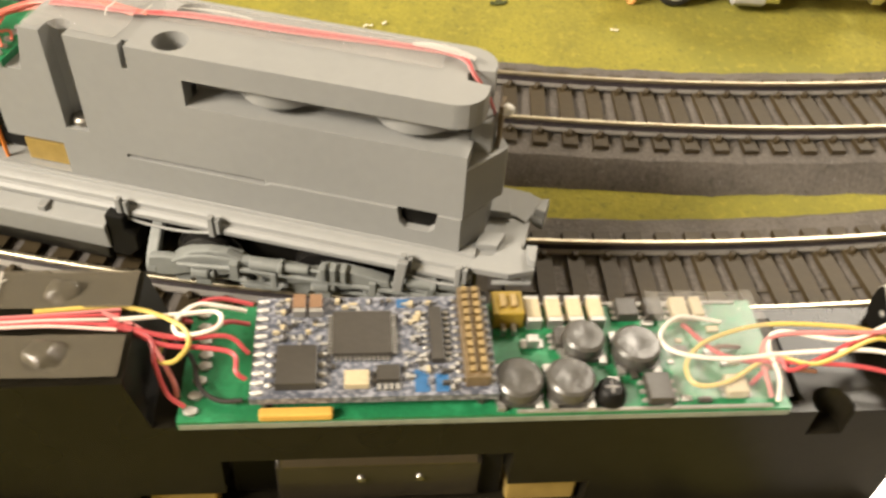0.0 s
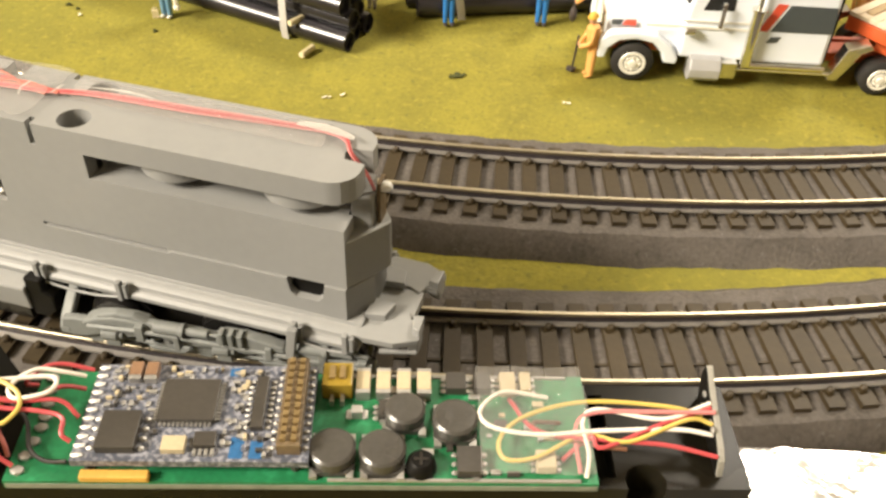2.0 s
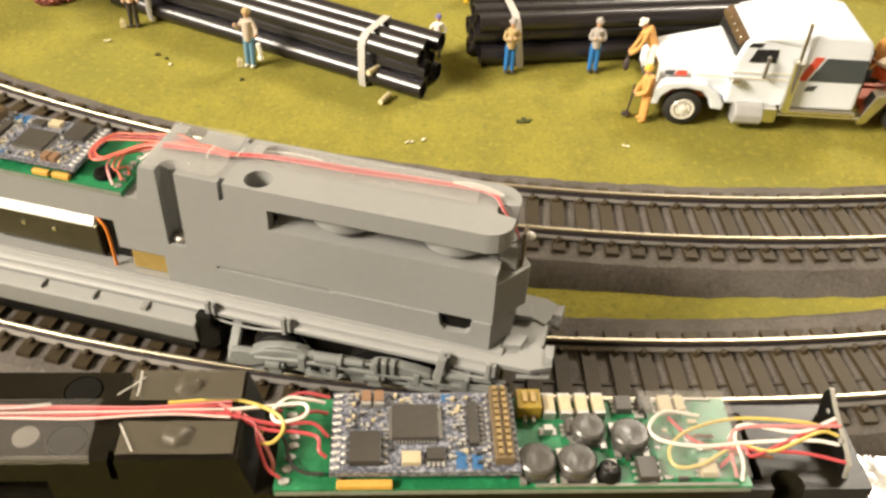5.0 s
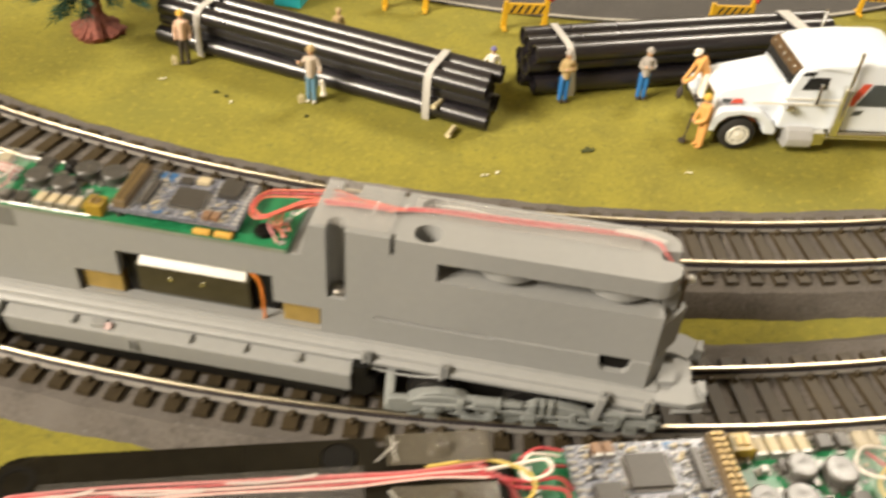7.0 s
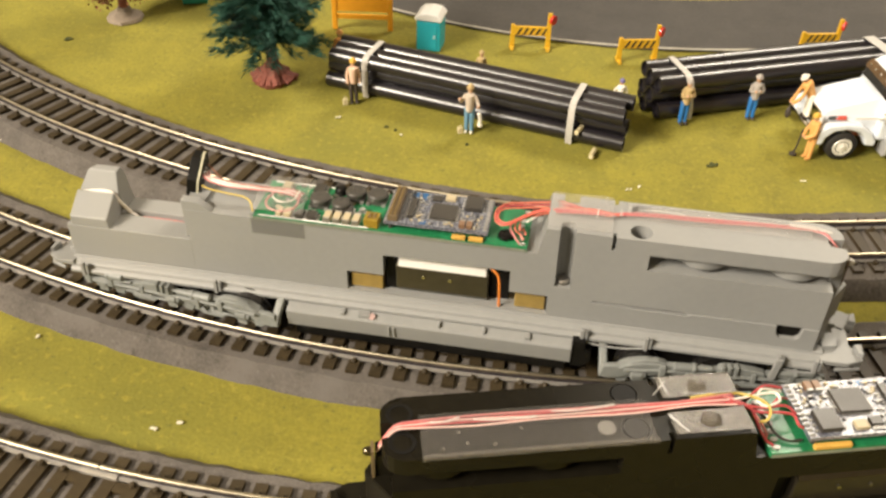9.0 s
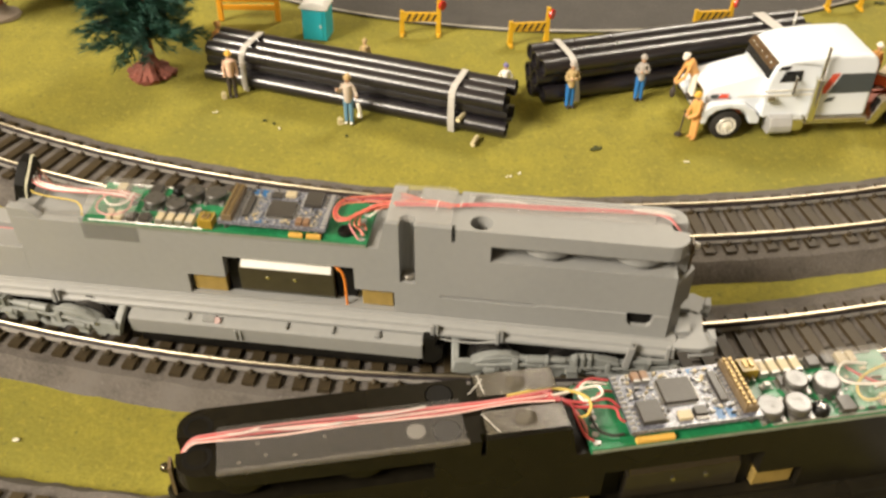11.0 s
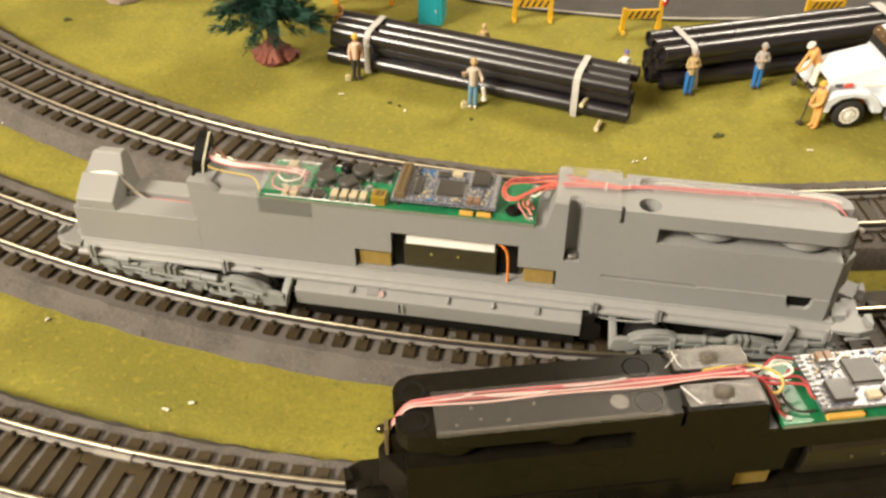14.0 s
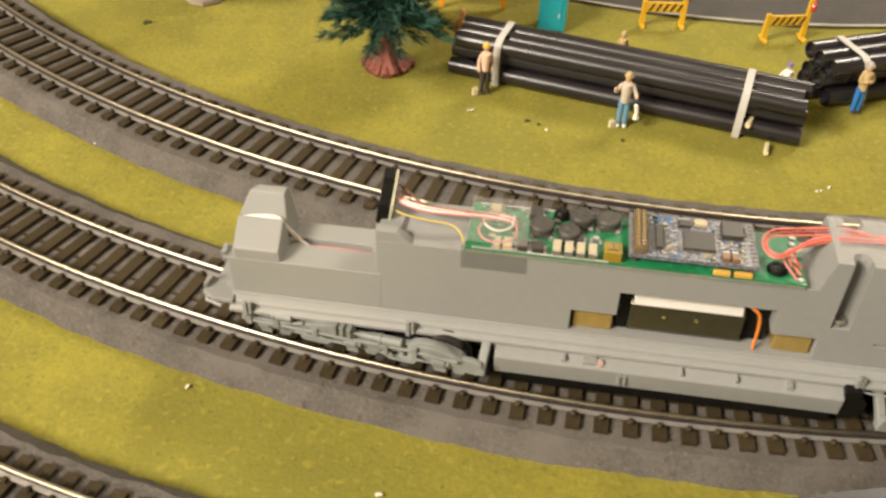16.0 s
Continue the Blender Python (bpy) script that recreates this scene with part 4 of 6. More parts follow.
    # plug-in decoder
    u0, y0 = decoder_place(0, 0)
    u1, y1 = decoder_place(1, 1)
    bm = bmesh.new()
    board_item(bm, u0, u1, y0, y1, z + 2.9, z + 3.9)
    dec = part("decoder_board", bm, PCB_BLUE, loco, "blue plug-in decoder board crowded with chips")
    top = z + 3.9
    for k in range(4):
        u, y = decoder_place((0.06, 0.94, 0.06, 0.94)[k], (0.08, 0.08, 0.92, 0.92)[k])
        bm = bmesh.new()
        cyl(bm, (u, y, z + 1.2), (u, y, z + 3.0), 0.7, 8)
        part("standoff", bm, CHIP, dec)
    decoder_box("main_chip", 0.325, 0.575, 0.20, 0.63, top, top + 0.9, CHIP, dec, "square black processor chip")
    bm = bmesh.new()
    for k in range(12):
        for b0, b1 in ((0.165, 0.20), (0.63, 0.665)):
            ua, ya = decoder_place(0.335 + k * 0.0195, b0)
            ub, yb = decoder_place(0.335 + k * 0.0195 + 0.011, b1)
            board_item(bm, ua, ub, ya, yb, top, top + 0.3)
    for k in range(12):
        for a0, a1 in ((0.305, 0.325), (0.575, 0.595)):
            ua, ya = decoder_place(a0, 0.21 + k * 0.034)
            ub, yb = decoder_place(a1, 0.21 + k * 0.034 + 0.019)
            board_item(bm, ua, ub, ya, yb, top, top + 0.3)
    tagged(part("chip_leg", bm, SOLDER, dec), kind="stuff")
    decoder_box("memory_chip", 0.10, 0.265, 0.56, 0.93, top, top + 1.3, CHIP, dec, "black memory chip")
    bm = bmesh.new()
    for k in range(4):
        for a in (0.285, 0.075):
            u, y = decoder_place(a, 0.60 + k * 0.095)
            ball(bm, (u, y, top + 0.1), 0.55, 0.42, 0.4, 1)
    tagged(part("chip_leg", bm, SOLDER, dec), kind="stuff")
    decoder_box("driver_chip", 0.735, 0.79, 0.16, 0.70, top, top + 0.9, CHIP, dec, "long black driver chip")
    bm = bmesh.new()
    for k in range(9):
        for a in (0.715, 0.81):
            u, y = decoder_place(a, 0.19 + k * 0.06)
            ball(bm, (u, y, top + 0.1), 0.42, 0.3, 0.3, 1)
    tagged(part("chip_leg", bm, SOLDER, dec), kind="stuff")
    decoder_box("crystal", 0.375, 0.475, 0.79, 0.93, top, top + 0.9, CERAMIC, dec, "pale crystal block")
    decoder_box("regulator_chip", 0.505, 0.60, 0.74, 0.88, top, top + 0.8, CHIP, dec)
    bm = bmesh.new()
    for k in range(4):
        u, y = decoder_place(0.515 + k * 0.025, 0.92)
        box(bm, u - 0.2, u + 0.2, y - 0.45, y + 0.45, top, top + 0.35)
    tagged(part("chip_leg", bm, SOLDER, dec), kind="stuff")
    for a in (0.155, 0.225):
        decoder_box("brown_capacitor", a, a + 0.055, 0.03, 0.17, top, top + 1.2, CERAMIC_BROWN, dec)
        decoder_box("capacitor_end", a, a + 0.055, 0.17, 0.215, top, top + 1.1, SOLDER, dec)
    for a0, a1, b0, b1 in ((0.66, 0.72, 0.76, 0.97), (0.745, 0.80, 0.80, 0.97), (0.60, 0.66, 0.03, 0.12)):
        decoder_box("bare_patch", a0, a1, b0, b1, top - 0.02, top + 0.06, PCB_BRIGHT, dec, "bare bright blue patch of the board")
    # soldered pads along the wired end
    for k in range(11):
        u, y = decoder_place(0.028, 0.05 + k * 0.09)
        bm = bmesh.new()
        ball(bm, (u, y, top + 0.05), 0.85, 0.46, 0.45, 1)
        part("solder_pad", bm, SOLDER, dec)
    # header strip with two rows of gilt pins
    head = decoder_box("pin_header", 0.865, 0.965, 0.01, 0.93, top, top + 1.8, HEADER, dec, "brown double-row pin header")
    for k in range(11):
        for a in (0.892, 0.938):
            u, y = decoder_place(a, 0.06 + k * 0.081)
            bm = bmesh.new()
            box(bm, u - 0.32, u + 0.32, y - 0.36, y + 0.36, top + 1.75, top + 2.35)
            part("pin", bm, GOLD, dec)
    bm = bmesh.new()
    for k in range(11):
        for a in (0.845, 0.982):
            u, y = decoder_place(a, 0.06 + k * 0.081)
            ball(bm, (u, y, top + 0.1), 0.42, 0.36, 0.32, 1)
    tagged(part("header_joint", bm, SOLDER, dec), kind="stuff")
    # tiny components in loose rows
    rng = random.Random(11)
    keep_out = [(0.30, 0.60, 0.15, 0.68), (0.06, 0.30, 0.53, 0.95), (0.70, 0.83, 0.14, 0.72), (0.36, 0.61, 0.72, 0.95), (0.14, 0.29, 0.0, 0.22), (0.84, 1.0, 0.0, 1.0), (0.0, 0.06, 0.0, 1.0)]
    made = 0
    while made < 95:
        a, b = rng.randint(4, 55) / 66, rng.randint(1, 25) / 27
        if any(p - 0.015 <= a <= q + 0.005 and r - 0.03 <= b <= s + 0.01 for p, q, r, s in keep_out):
            made += 0.05
            continue
        made += 1
        upright = rng.random() < 0.5
        da, db = (0.022, 0.062) if upright else (0.036, 0.036)
        decoder_box("tiny_component", a, a + da * rng.uniform(0.6, 1), b, b + db * rng.uniform(0.6, 1), top, top + rng.uniform(0.25, 0.7),
                    rng.choice([SOLDER, SOLDER, SOLDER, CERAMIC, CHIP, PCB_BLUE]), dec)


def wire(loco, colour, points, r=0.36, label=""):
    bm = bmesh.new()
    tube(bm, points, r)
    part("wire", bm, WIRE[colour], loco, label or f"thin {colour.replace('_', ' ')} wire")


def loco_wires(loco, loose):
    """loose: the many-coloured set of the black chassis; else the mostly red set."""
    z = 53.6
    rng = random.Random(3)
    r = 0.29
    hood = ("pink", "red", "pale_pink", "red", "pale_pink") if loose else ("pink", "red", "red", "pink")
    mid = (len(hood) - 1) / 2
    for i, colour in enumerate(hood):
        o = (i - mid) * (0.52 if loose else 0.40)
        drift = 0.0 if loose else 2.2
        wire(loco, colour, [(25.3, 0.3 * o, 47.2), (24.0, 0.5 * o, 50.0), (21.6, 0.6 * o, z - 0.2), (18, 1.7 * drift + 0.8 * o, z + 0.35), (6, 1.8 * drift + o + rng.uniform(-0.4, 0.4), z + 0.3), (-8, 1.1 * drift + o + rng.uniform(-0.5, 0.5), z + 0.45),
                            (-25, 0.2 + 0.9 * drift + o + rng.uniform(-0.2, 0.2), z + 0.35), (-34, 0.1 + 0.7 * o, z + 0.5), (-40, -0.2 + 0.8 * o, z + 0.5), (-47, -0.4 + 1.4 * o, z + 0.3)], 0.2 if loose else 0.16)
    if loose:
        # loops between the bundle and the decoder
        du = SHIFT["decoder"] - 2.5
        for colour, pts in (
                ("yellow", [(-38, -1.2, 54.4), (-47, -2.4, 53.6), (-52.8, -0.8, 52.8), (-54.4, 1.4, 52.0), (-53.0, 3.4, 51.2), (-51.0, 2.6, 50.6), (-51.6, -1.0, 50.4)]),
                ("white", [(-59.9, -5.1, 49.6), (-57.4, -4.6, 51.0), (-54.6, -4.0, 52.0), (-52.6, -1.2, 52.4), (-53.6, 0.6, 52.2), (-57.2, -0.6, 52.0), (-57.0, -3.0, 51.9), (-52.2, -2.0, 52.6), (-46.8, -0.4, 53.8)]),
                ("red", [(-60.4, -3.1, 49.6), (-57.9, -2.2, 51.0), (-54.9, 0.2, 51.4), (-51.6, 0.6, 52.2), (-46, 0.3, 53.9)]),
                ("red", [(-60.7, 1.2, 49.5), (-58.3, 0.0, 51.2), (-52.8, 0.8, 52.0), (-46, 0.0, 53.9)]),
                ("red", [(-60.6, 4.7, 49.4), (-59.6, 4.2, 50.2), (-59.2, 2.2, 50.8), (-56.2, 1.6, 51.2), (-51.3, 1.4, 51.8), (-46, -0.3, 54.0)]),
                ("pink", [(-53.0, 5.2, 47.2), (-52.8, 4.6, 49.0), (-51.4, 2.8, 51.2), (-49.2, 0.2, 52.8), (-45.2, -1.2, 54.2)]),
                ("red", [(-54.0, 6.6, 47.2), (-52.2, 5.8, 48.6), (-50.9, 3.4, 51.0), (-50.0, 1.0, 52.6), (-45, 0.6, 54.0)]),
                ("red", [(-60.6, -6.2, 49.5), (-57.0, -6.2, 50.6), (-54.6, -5.2, 50.8), (-52.6, -4.4, 49.0), (-53.2, -5.6, 47.2)]),
                ("black", [(-60.2, 6.2, 47.6), (-57.6, 6.0, 47.4), (-55.4, 4.4, 47.8), (-54.2, 1.0, 49.0), (-51, -0.4, 51.5)])):
            wire(loco, colour, [(u + du, y, h) for u, y, h in pts], r)
        # loops between the main board and the light board at the cab end
        du = SHIFT["board"] - 4.3
        for colour, pts in (
                ("yellow", [(-136.6, 0.0, 49.5), (-131.8, -0.9, 50.0), (-122.3, -1.8, 49.6), (-114.8, -0.2, 48.8), (-111.3, 2.9, 48.4), (-111.7, 5.8, 48.2), (-115.6, 5.7, 48.5), (-121.5, 2.8, 49.0), (-126.7, 4.0, 49.3), (-134.5, 1.1, 50.0), (-137.6, 1.5, 49.5)]),
                ("white", [(-137.6, -1.0, 50.5), (-131.3, 1.1, 50.0), (-123.6, -0.3, 50.0), (-121.4, 1.3, 49.6), (-121.8, 5.2, 48.6), (-121.4, 7.6, 47.0)]),
                ("white", [(-118.0, -4.5, 47.0), (-112.2, -4.2, 48.4), (-109.0, -1.0, 48.7), (-110.4, 1.5, 48.7), (-116.1, 2.9, 49.1), (-123.2, 2.6, 49.5), (-132.8, 2.2, 49.4), (-137.6, 2.6, 48.8)]),
                ("red", [(-137.6, -0.5, 50.2), (-131.2, 1.6, 49.7), (-123.5, 4.7, 49.0), (-122.2, 3.2, 49.2), (-118.7, 5.2, 47.0)]),
                ("red", [(-137.4, 5.5, 48.4), (-131.4, 4.1, 48.8), (-124.0, 3.6, 49.0), (-116.0, 2.2, 48.8), (-113.0, -4.2, 47.0)]),
                ("pink", [(-137.8, 0.5, 50.6), (-130.0, 0.4, 50.5), (-123.0, 0.2, 50.0), (-120.5, 2.0, 49.3), (-120.8, 7.0, 47.0)]),
                ("black", [(-126.5, 4.6, 48.6), (-121.5, 3.9, 48.6), (-116.3, 2.0, 48.5), (-115.7, 0.5, 48.3), (-119.1, -0.5, 47.0)])):
            wire(loco, "brown" if colour == "black" else colour, [(u + du, y, h) for u, y, h in pts], r)
        return
    # grey chassis: a bunch of red loops by the decoder, thin pinkish wires to the light board
    for k in range(3):
        e = 1.15 * k
        wire(loco, ("coral", "red", "coral", "pink")[k], [(-31, 0.2 + 0.2 * k, z + 0.5), (-38.3, 1.2 + 0.3 * k, z + 0.4), (-45.0, 4.2 - e, z - 0.2), (-50.9, 4.2 - e, 52.6), (-56.4, 4.1 - e, 51.8), (-60.0, 3.6 - e, 51.4), (-62.2 + 0.3 * e, 1.3 - 0.5 * e, 51.0), (-62.5 + 0.4 * e, -2.3, 50.8),
                                                                 (-61.0 + 0.4 * e, -4.8 + 0.5 * e, 50.6), (-58.4, -4.7 + 0.5 * e, 50.8), (-55.7, -2.5 + 0.4 * e, 51.4), (-50.6, -0.2 + 0.4 * e, 52.8), (-41.8, 0.2 + 0.3 * e, z + 0.2), (-33, -0.4 + 0.3 * k, z + 0.4)], 0.2)
    for k, end in enumerate(((-55.3, -7.6, 47.3), (-54.4, -5.8, 47.3), (-54.0, -3.6, 47.3))):
        wire(loco, "pink" if k == 0 else "coral", [(-44, 0.4 + 0.4 * k, z), (-50.7, 2.0 - k, 51.8), (-55.2, -0.5 - 0.3 * k, 50.6), (-57.8 + k, -2.2, 50.0), (-58.0 + 1.2 * k, -4.4, 49.2), ((-57.8 + k + end[0]) / 2, end[1] + 1.2, 48.2), end], 0.25)
    wire(loco, "white", [(-47.5, 2.9, 52.6), (-50.6, 3.0, 50.2), (-54.4, 1.7, 47.4)], r)
    wire(loco, "brown", [(-45, 4.6, z - 0.1), (-51, 4.9, 52.4), (-55, 4.8, 51.5), (-58, 4.6, 50.6)], r)
    for k in range(5):
        o = (k - 2) * 0.42
        wire(loco, ("pink", "white", "pink", "white", "pink")[k], [(-143.9, 1.8 + 0.9 * k, 50.2 - 0.2 * k), (-141.2, 0.6 + o, 50.2), (-136, -0.4 + o, 50.0 + 0.2 * o), (-129.2, -0.2 + o, 49.7), (-123.1, 0.5 + o, 49.3), (-118.4, 0.8 + 1.4 * o, 48.8), (-116.0 + 0.5 * o, 1.6 + 1.6 * o, 47.2)], 0.25)
    wire(loco, "brown", [(-143.9, 5.6, 51.5), (-140.7, 3.0, 51.2), (-137.4, 0.6, 50.4), (-132.5, 0.2, 50.0), (-120, 0.9, 49.2)], 0.25)
    wire(loco, "yellow", [(-143.6, -0.4, 48.6), (-141.5, -1.8, 48.8), (-136.4, -2.6, 48.6), (-130.7, -2.9, 48.2), (-128.2, -4.6, 47.8), (-126.8, -7.4, 47.2)], 0.22)
    wire(loco, "white", [(-116.6, 2.2, 48.6), (-117.0, -2.0, 48.6), (-120.1, -3.6, 48.5), (-123.0, -1.6, 48.6), (-123.4, 1.3, 49.2)], 0.25)
    wire(loco, "pink", [(-116.2, 1.2, 48.4), (-115.7, -4.6, 48.2), (-118.7, -7.0, 48.0), (-122.6, -6.4, 48.2), (-124.1, -3.5, 48.5), (-122.7, -0.4, 49.2)], 0.25)
    # cab end: pale leads dive from the groove into the floor slot, thin coloured ones lie in it
    for y, h in ((0.55, 0.4), (0.95, 0.15), (0.75, 0.75)):
        wire(loco, "white", [(-163.8, y - 0.3, 33.0), (-166.2, y - 0.2, 34.2), (-168.6, y, 35.9 + h), (-170.4, y + 0.1, 38.2 + 0.5 * h), (-172.0, y + 0.1, 40.4 + h), (-174.6, y + 0.1, 41.0 + h), (-178.4, y + 0.1, 40.9 + 0.5 * h), (-181.4, y + 0.1, 40.4)], 0.38)
    for colour, y, h in (("yellow", -0.2, 0.3), ("red", 0.35, 0.1), ("pink", 0.8, 0.2)):
        wire(loco, colour, [(-149.6, y + 0.3, 33.2), (-153.0, y, 33.6 + h), (-158, y - 0.2, 33.9 + h), (-163.0, y, 33.7 + h), (-166.4, y + 0.3, 33.4)], 0.24)


def film(bm, rows):
    """A thin bent sheet through rows of points."""
    k = len(rows[0])
    pts = [p for row in rows for p in row]
    faces_of(bm, pts, [(i * k + j, i * k + j + 1, (i + 1) * k + j + 1, (i + 1) * k + j) for i in range(len(rows) - 1) for j in range(k - 1)])


def loco_tapes(loco, dark):
    z = 53.75
    bm = bmesh.new()
    rows = []
    for i in range(25):
        u = (17.0 if dark else 16.5) - i * 1.9
        wob = 0.12 * noise.noise(Vector((u * 0.4, 0, 0)))
        edge = (7.9 if dark else 3.6) + 0.2 * noise.noise(Vector((u * 0.5, 4, 0)))
        shift = 0.0 if dark else 3.4
        rows.append([(u, y + shift, h) for y, h in ((-edge * (0.32 if dark else 1), z - 0.05), (-edge * (0.28 if dark else 0.6), z + wob), (-1.9, z + 0.3 + wob), (-0.8, z + 0.95), (1.4, z + 0.95), (2.4, z + 0.3 - wob), (edge * 0.65, z + wob), (edge, z - 0.25))])
    film(bm, rows)
    part("tape", bm, TAPE_HAZY if dark else TAPE, loco, "clear sticky tape over the wires on the hood")
    if dark:
        bm = bmesh.new()
        film(bm, [[(u, y + 0.15 * noise.noise(Vector((u * 0.5, y, 0))), h) for y, h in ((7.45, z + 0.08), (7.95, z - 0.05), (8.2, z - 0.8))] for u in range(17, -30, -2)])
        part("tape", bm, TAPE_MILKY, loco, "folded milky edge of the tape")
    crease = 0.22 if dark else 0.7
    for across in ((-7.6, -6, -4.5, -3, -1.9), (1.9, 3, 4.5, 6, 7.6)) if dark else ((-7.6, -6, -4.5, -3, -2, 0, 2, 3, 4.5, 6, 7.6),):
        bm = bmesh.new()
        film(bm, [[(u, y, z + 0.35 + (1.1 if abs(y) < 2 and not dark else 0.1) + crease * noise.noise(Vector((u * 0.9, y * 0.7, 2)))) for y in across] for u in (-48.2, -46, -44, -42, -40, -38, -36, -34.6, -33.2, -32.4)])
        part("tape", bm, TAPE_GLOSSY if dark else TAPE, loco, "clear sticky tape wrapped over the wires")
    if dark:
        # bubbles where the tape stands off the screw heads
        for y, wide in ((4.6, 2.3), (-4.4, 2.0)):
            bm = bmesh.new()
            ball(bm, (-40.4, y, 54.1), wide, wide * 0.8, 1.1, 3)
            for v in bm.verts:
                v.co += Vector((noise.noise(v.co * 700), noise.noise(v.co * 700 + Vector((3, 0, 0))), noise.noise(v.co * 700 + Vector((0, 5, 0))))) * 0.5 * MM
            part("tape_bubble", bm, TAPE_GLOSSY, loco, "puckered bubble of tape over a screw")
        for u, y in ((8.2, 5.4), (9.6, 2.6), (3.0, 6.2), (-2.6, 2.8), (13.0, 6.4)):
            bm = bmesh.new()
            ball(bm, (u, y, 53.9), 0.55, 0.4, 0.25, 1)
            part("tape_bubble", bm, TAPE_MILKY, loco, "tiny pale bubble under the tape")
        for y in (4.6, -4.4):
            bm = bmesh.new()
            lathe(bm, (-40.4, y, 53.1), (0, 0, 1), [(0, 1.5), (0.5, 1.5), (0.9, 1.0)], 16)
            part("screw", bm, STEEL, loco, "bright screw under the tape")
    if dark:
        # glare on the taped wires, put in as white strips
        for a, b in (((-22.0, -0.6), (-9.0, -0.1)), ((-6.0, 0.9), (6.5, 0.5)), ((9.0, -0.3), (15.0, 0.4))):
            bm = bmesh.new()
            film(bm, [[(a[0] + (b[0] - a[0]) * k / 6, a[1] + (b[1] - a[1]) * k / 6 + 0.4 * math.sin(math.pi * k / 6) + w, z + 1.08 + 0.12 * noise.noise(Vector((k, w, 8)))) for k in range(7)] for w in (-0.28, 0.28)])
            part("tape_glint", bm, TAPE_GLINT, loco, "white glare strip on the clear tape")
    if not dark:
        # white strips for the glare on the tape along the wires, and a round mark moulded in the hood
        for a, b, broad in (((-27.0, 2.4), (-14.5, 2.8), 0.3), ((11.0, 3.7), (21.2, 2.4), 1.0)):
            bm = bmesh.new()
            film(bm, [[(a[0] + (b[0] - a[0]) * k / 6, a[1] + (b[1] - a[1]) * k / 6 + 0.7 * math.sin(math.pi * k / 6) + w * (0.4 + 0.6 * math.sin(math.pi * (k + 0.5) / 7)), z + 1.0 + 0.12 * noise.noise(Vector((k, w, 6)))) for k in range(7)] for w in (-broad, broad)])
            part("tape_glint", bm, TAPE_GLARE if broad > 1 else TAPE_GLINT, loco, "white glare strip on the clear tape")
        bm = bmesh.new()
        lathe(bm, (19.0, -4.6, 53.05), (0, 0, 1), [(0, 1.8), (0.14, 1.8), (0.14, 1.95), (0, 2.0)], 28)
        part("round_ring", bm, GREY, loco, "round mark moulded in the hood")
    # glints on the wrapped tape's cut ends and folds, put in as white strips
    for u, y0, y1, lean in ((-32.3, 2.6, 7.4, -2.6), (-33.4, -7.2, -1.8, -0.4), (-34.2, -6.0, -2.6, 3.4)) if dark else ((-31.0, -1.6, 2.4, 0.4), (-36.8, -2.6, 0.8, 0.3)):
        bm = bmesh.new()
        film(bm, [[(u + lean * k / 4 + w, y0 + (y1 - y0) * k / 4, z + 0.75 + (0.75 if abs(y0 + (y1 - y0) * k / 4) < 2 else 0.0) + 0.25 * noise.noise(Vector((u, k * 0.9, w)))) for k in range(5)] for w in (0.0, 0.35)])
        part("tape_glint", bm, TAPE_GLINT, loco, "white glint strip at the edge of the clear tape")
    bm = bmesh.new()
    dm = SHIFT["board"]
    film(bm, [[(u + dm, y, 48.4 + 1.6 * math.cos(y / 6) + 0.5 * noise.noise(Vector((u * 0.6, y * 0.4, 5)))) for y in (-8.2, -6, -3, 0, 3, 6, 8.2)] for u in (-126.6, -124, -121, -118, -115, -113)])
    part("tape", bm, TAPE, loco, "clear sticky tape over the wire loops")
    for s in () if dark else (-1, 1):
        bm = bmesh.new()
        film(bm, [[(u + dm, s * (8.22 + 0.12 * noise.noise(Vector((u, h, 3)))), h) for h in (40.6, 43.0, 45.4, 47.2)] for u in (-127.4, -124, -121, -118, -115, -112.6)])
        part("tape", bm, TAPE_SMOKY, loco, "end of the clear tape folded down the side")
    if dark:
        bm = bmesh.new()
        cyl(bm, (-19.5, 3.9, 53.1), (-19.5, 3.9, 53.45), 1.8, 24)
        part("round_pad", bm, PLUG, loco, "round dull metal plug on the hood")
        for y in (4.5, -4.5):
            bm = bmesh.new()
            cyl(bm, (-25.2, y, 52.4), (-25.2, y, 53.3), 2.5, 24)
            part("round_plug", bm, SOOT, loco, "black plug in the round port")
        for u, y in ((20.5, 3.6), (20.5, -3.6)):
            bm = bmesh.new()
            lathe(bm, (u, y, 53.05), (0, 0, 1), [(0, 1.9), (0.25, 1.9), (0.25, 2.7), (0, 2.8)], 28)
            part("round_ring", bm, SOOT, loco, "round moulded ring on the hood")


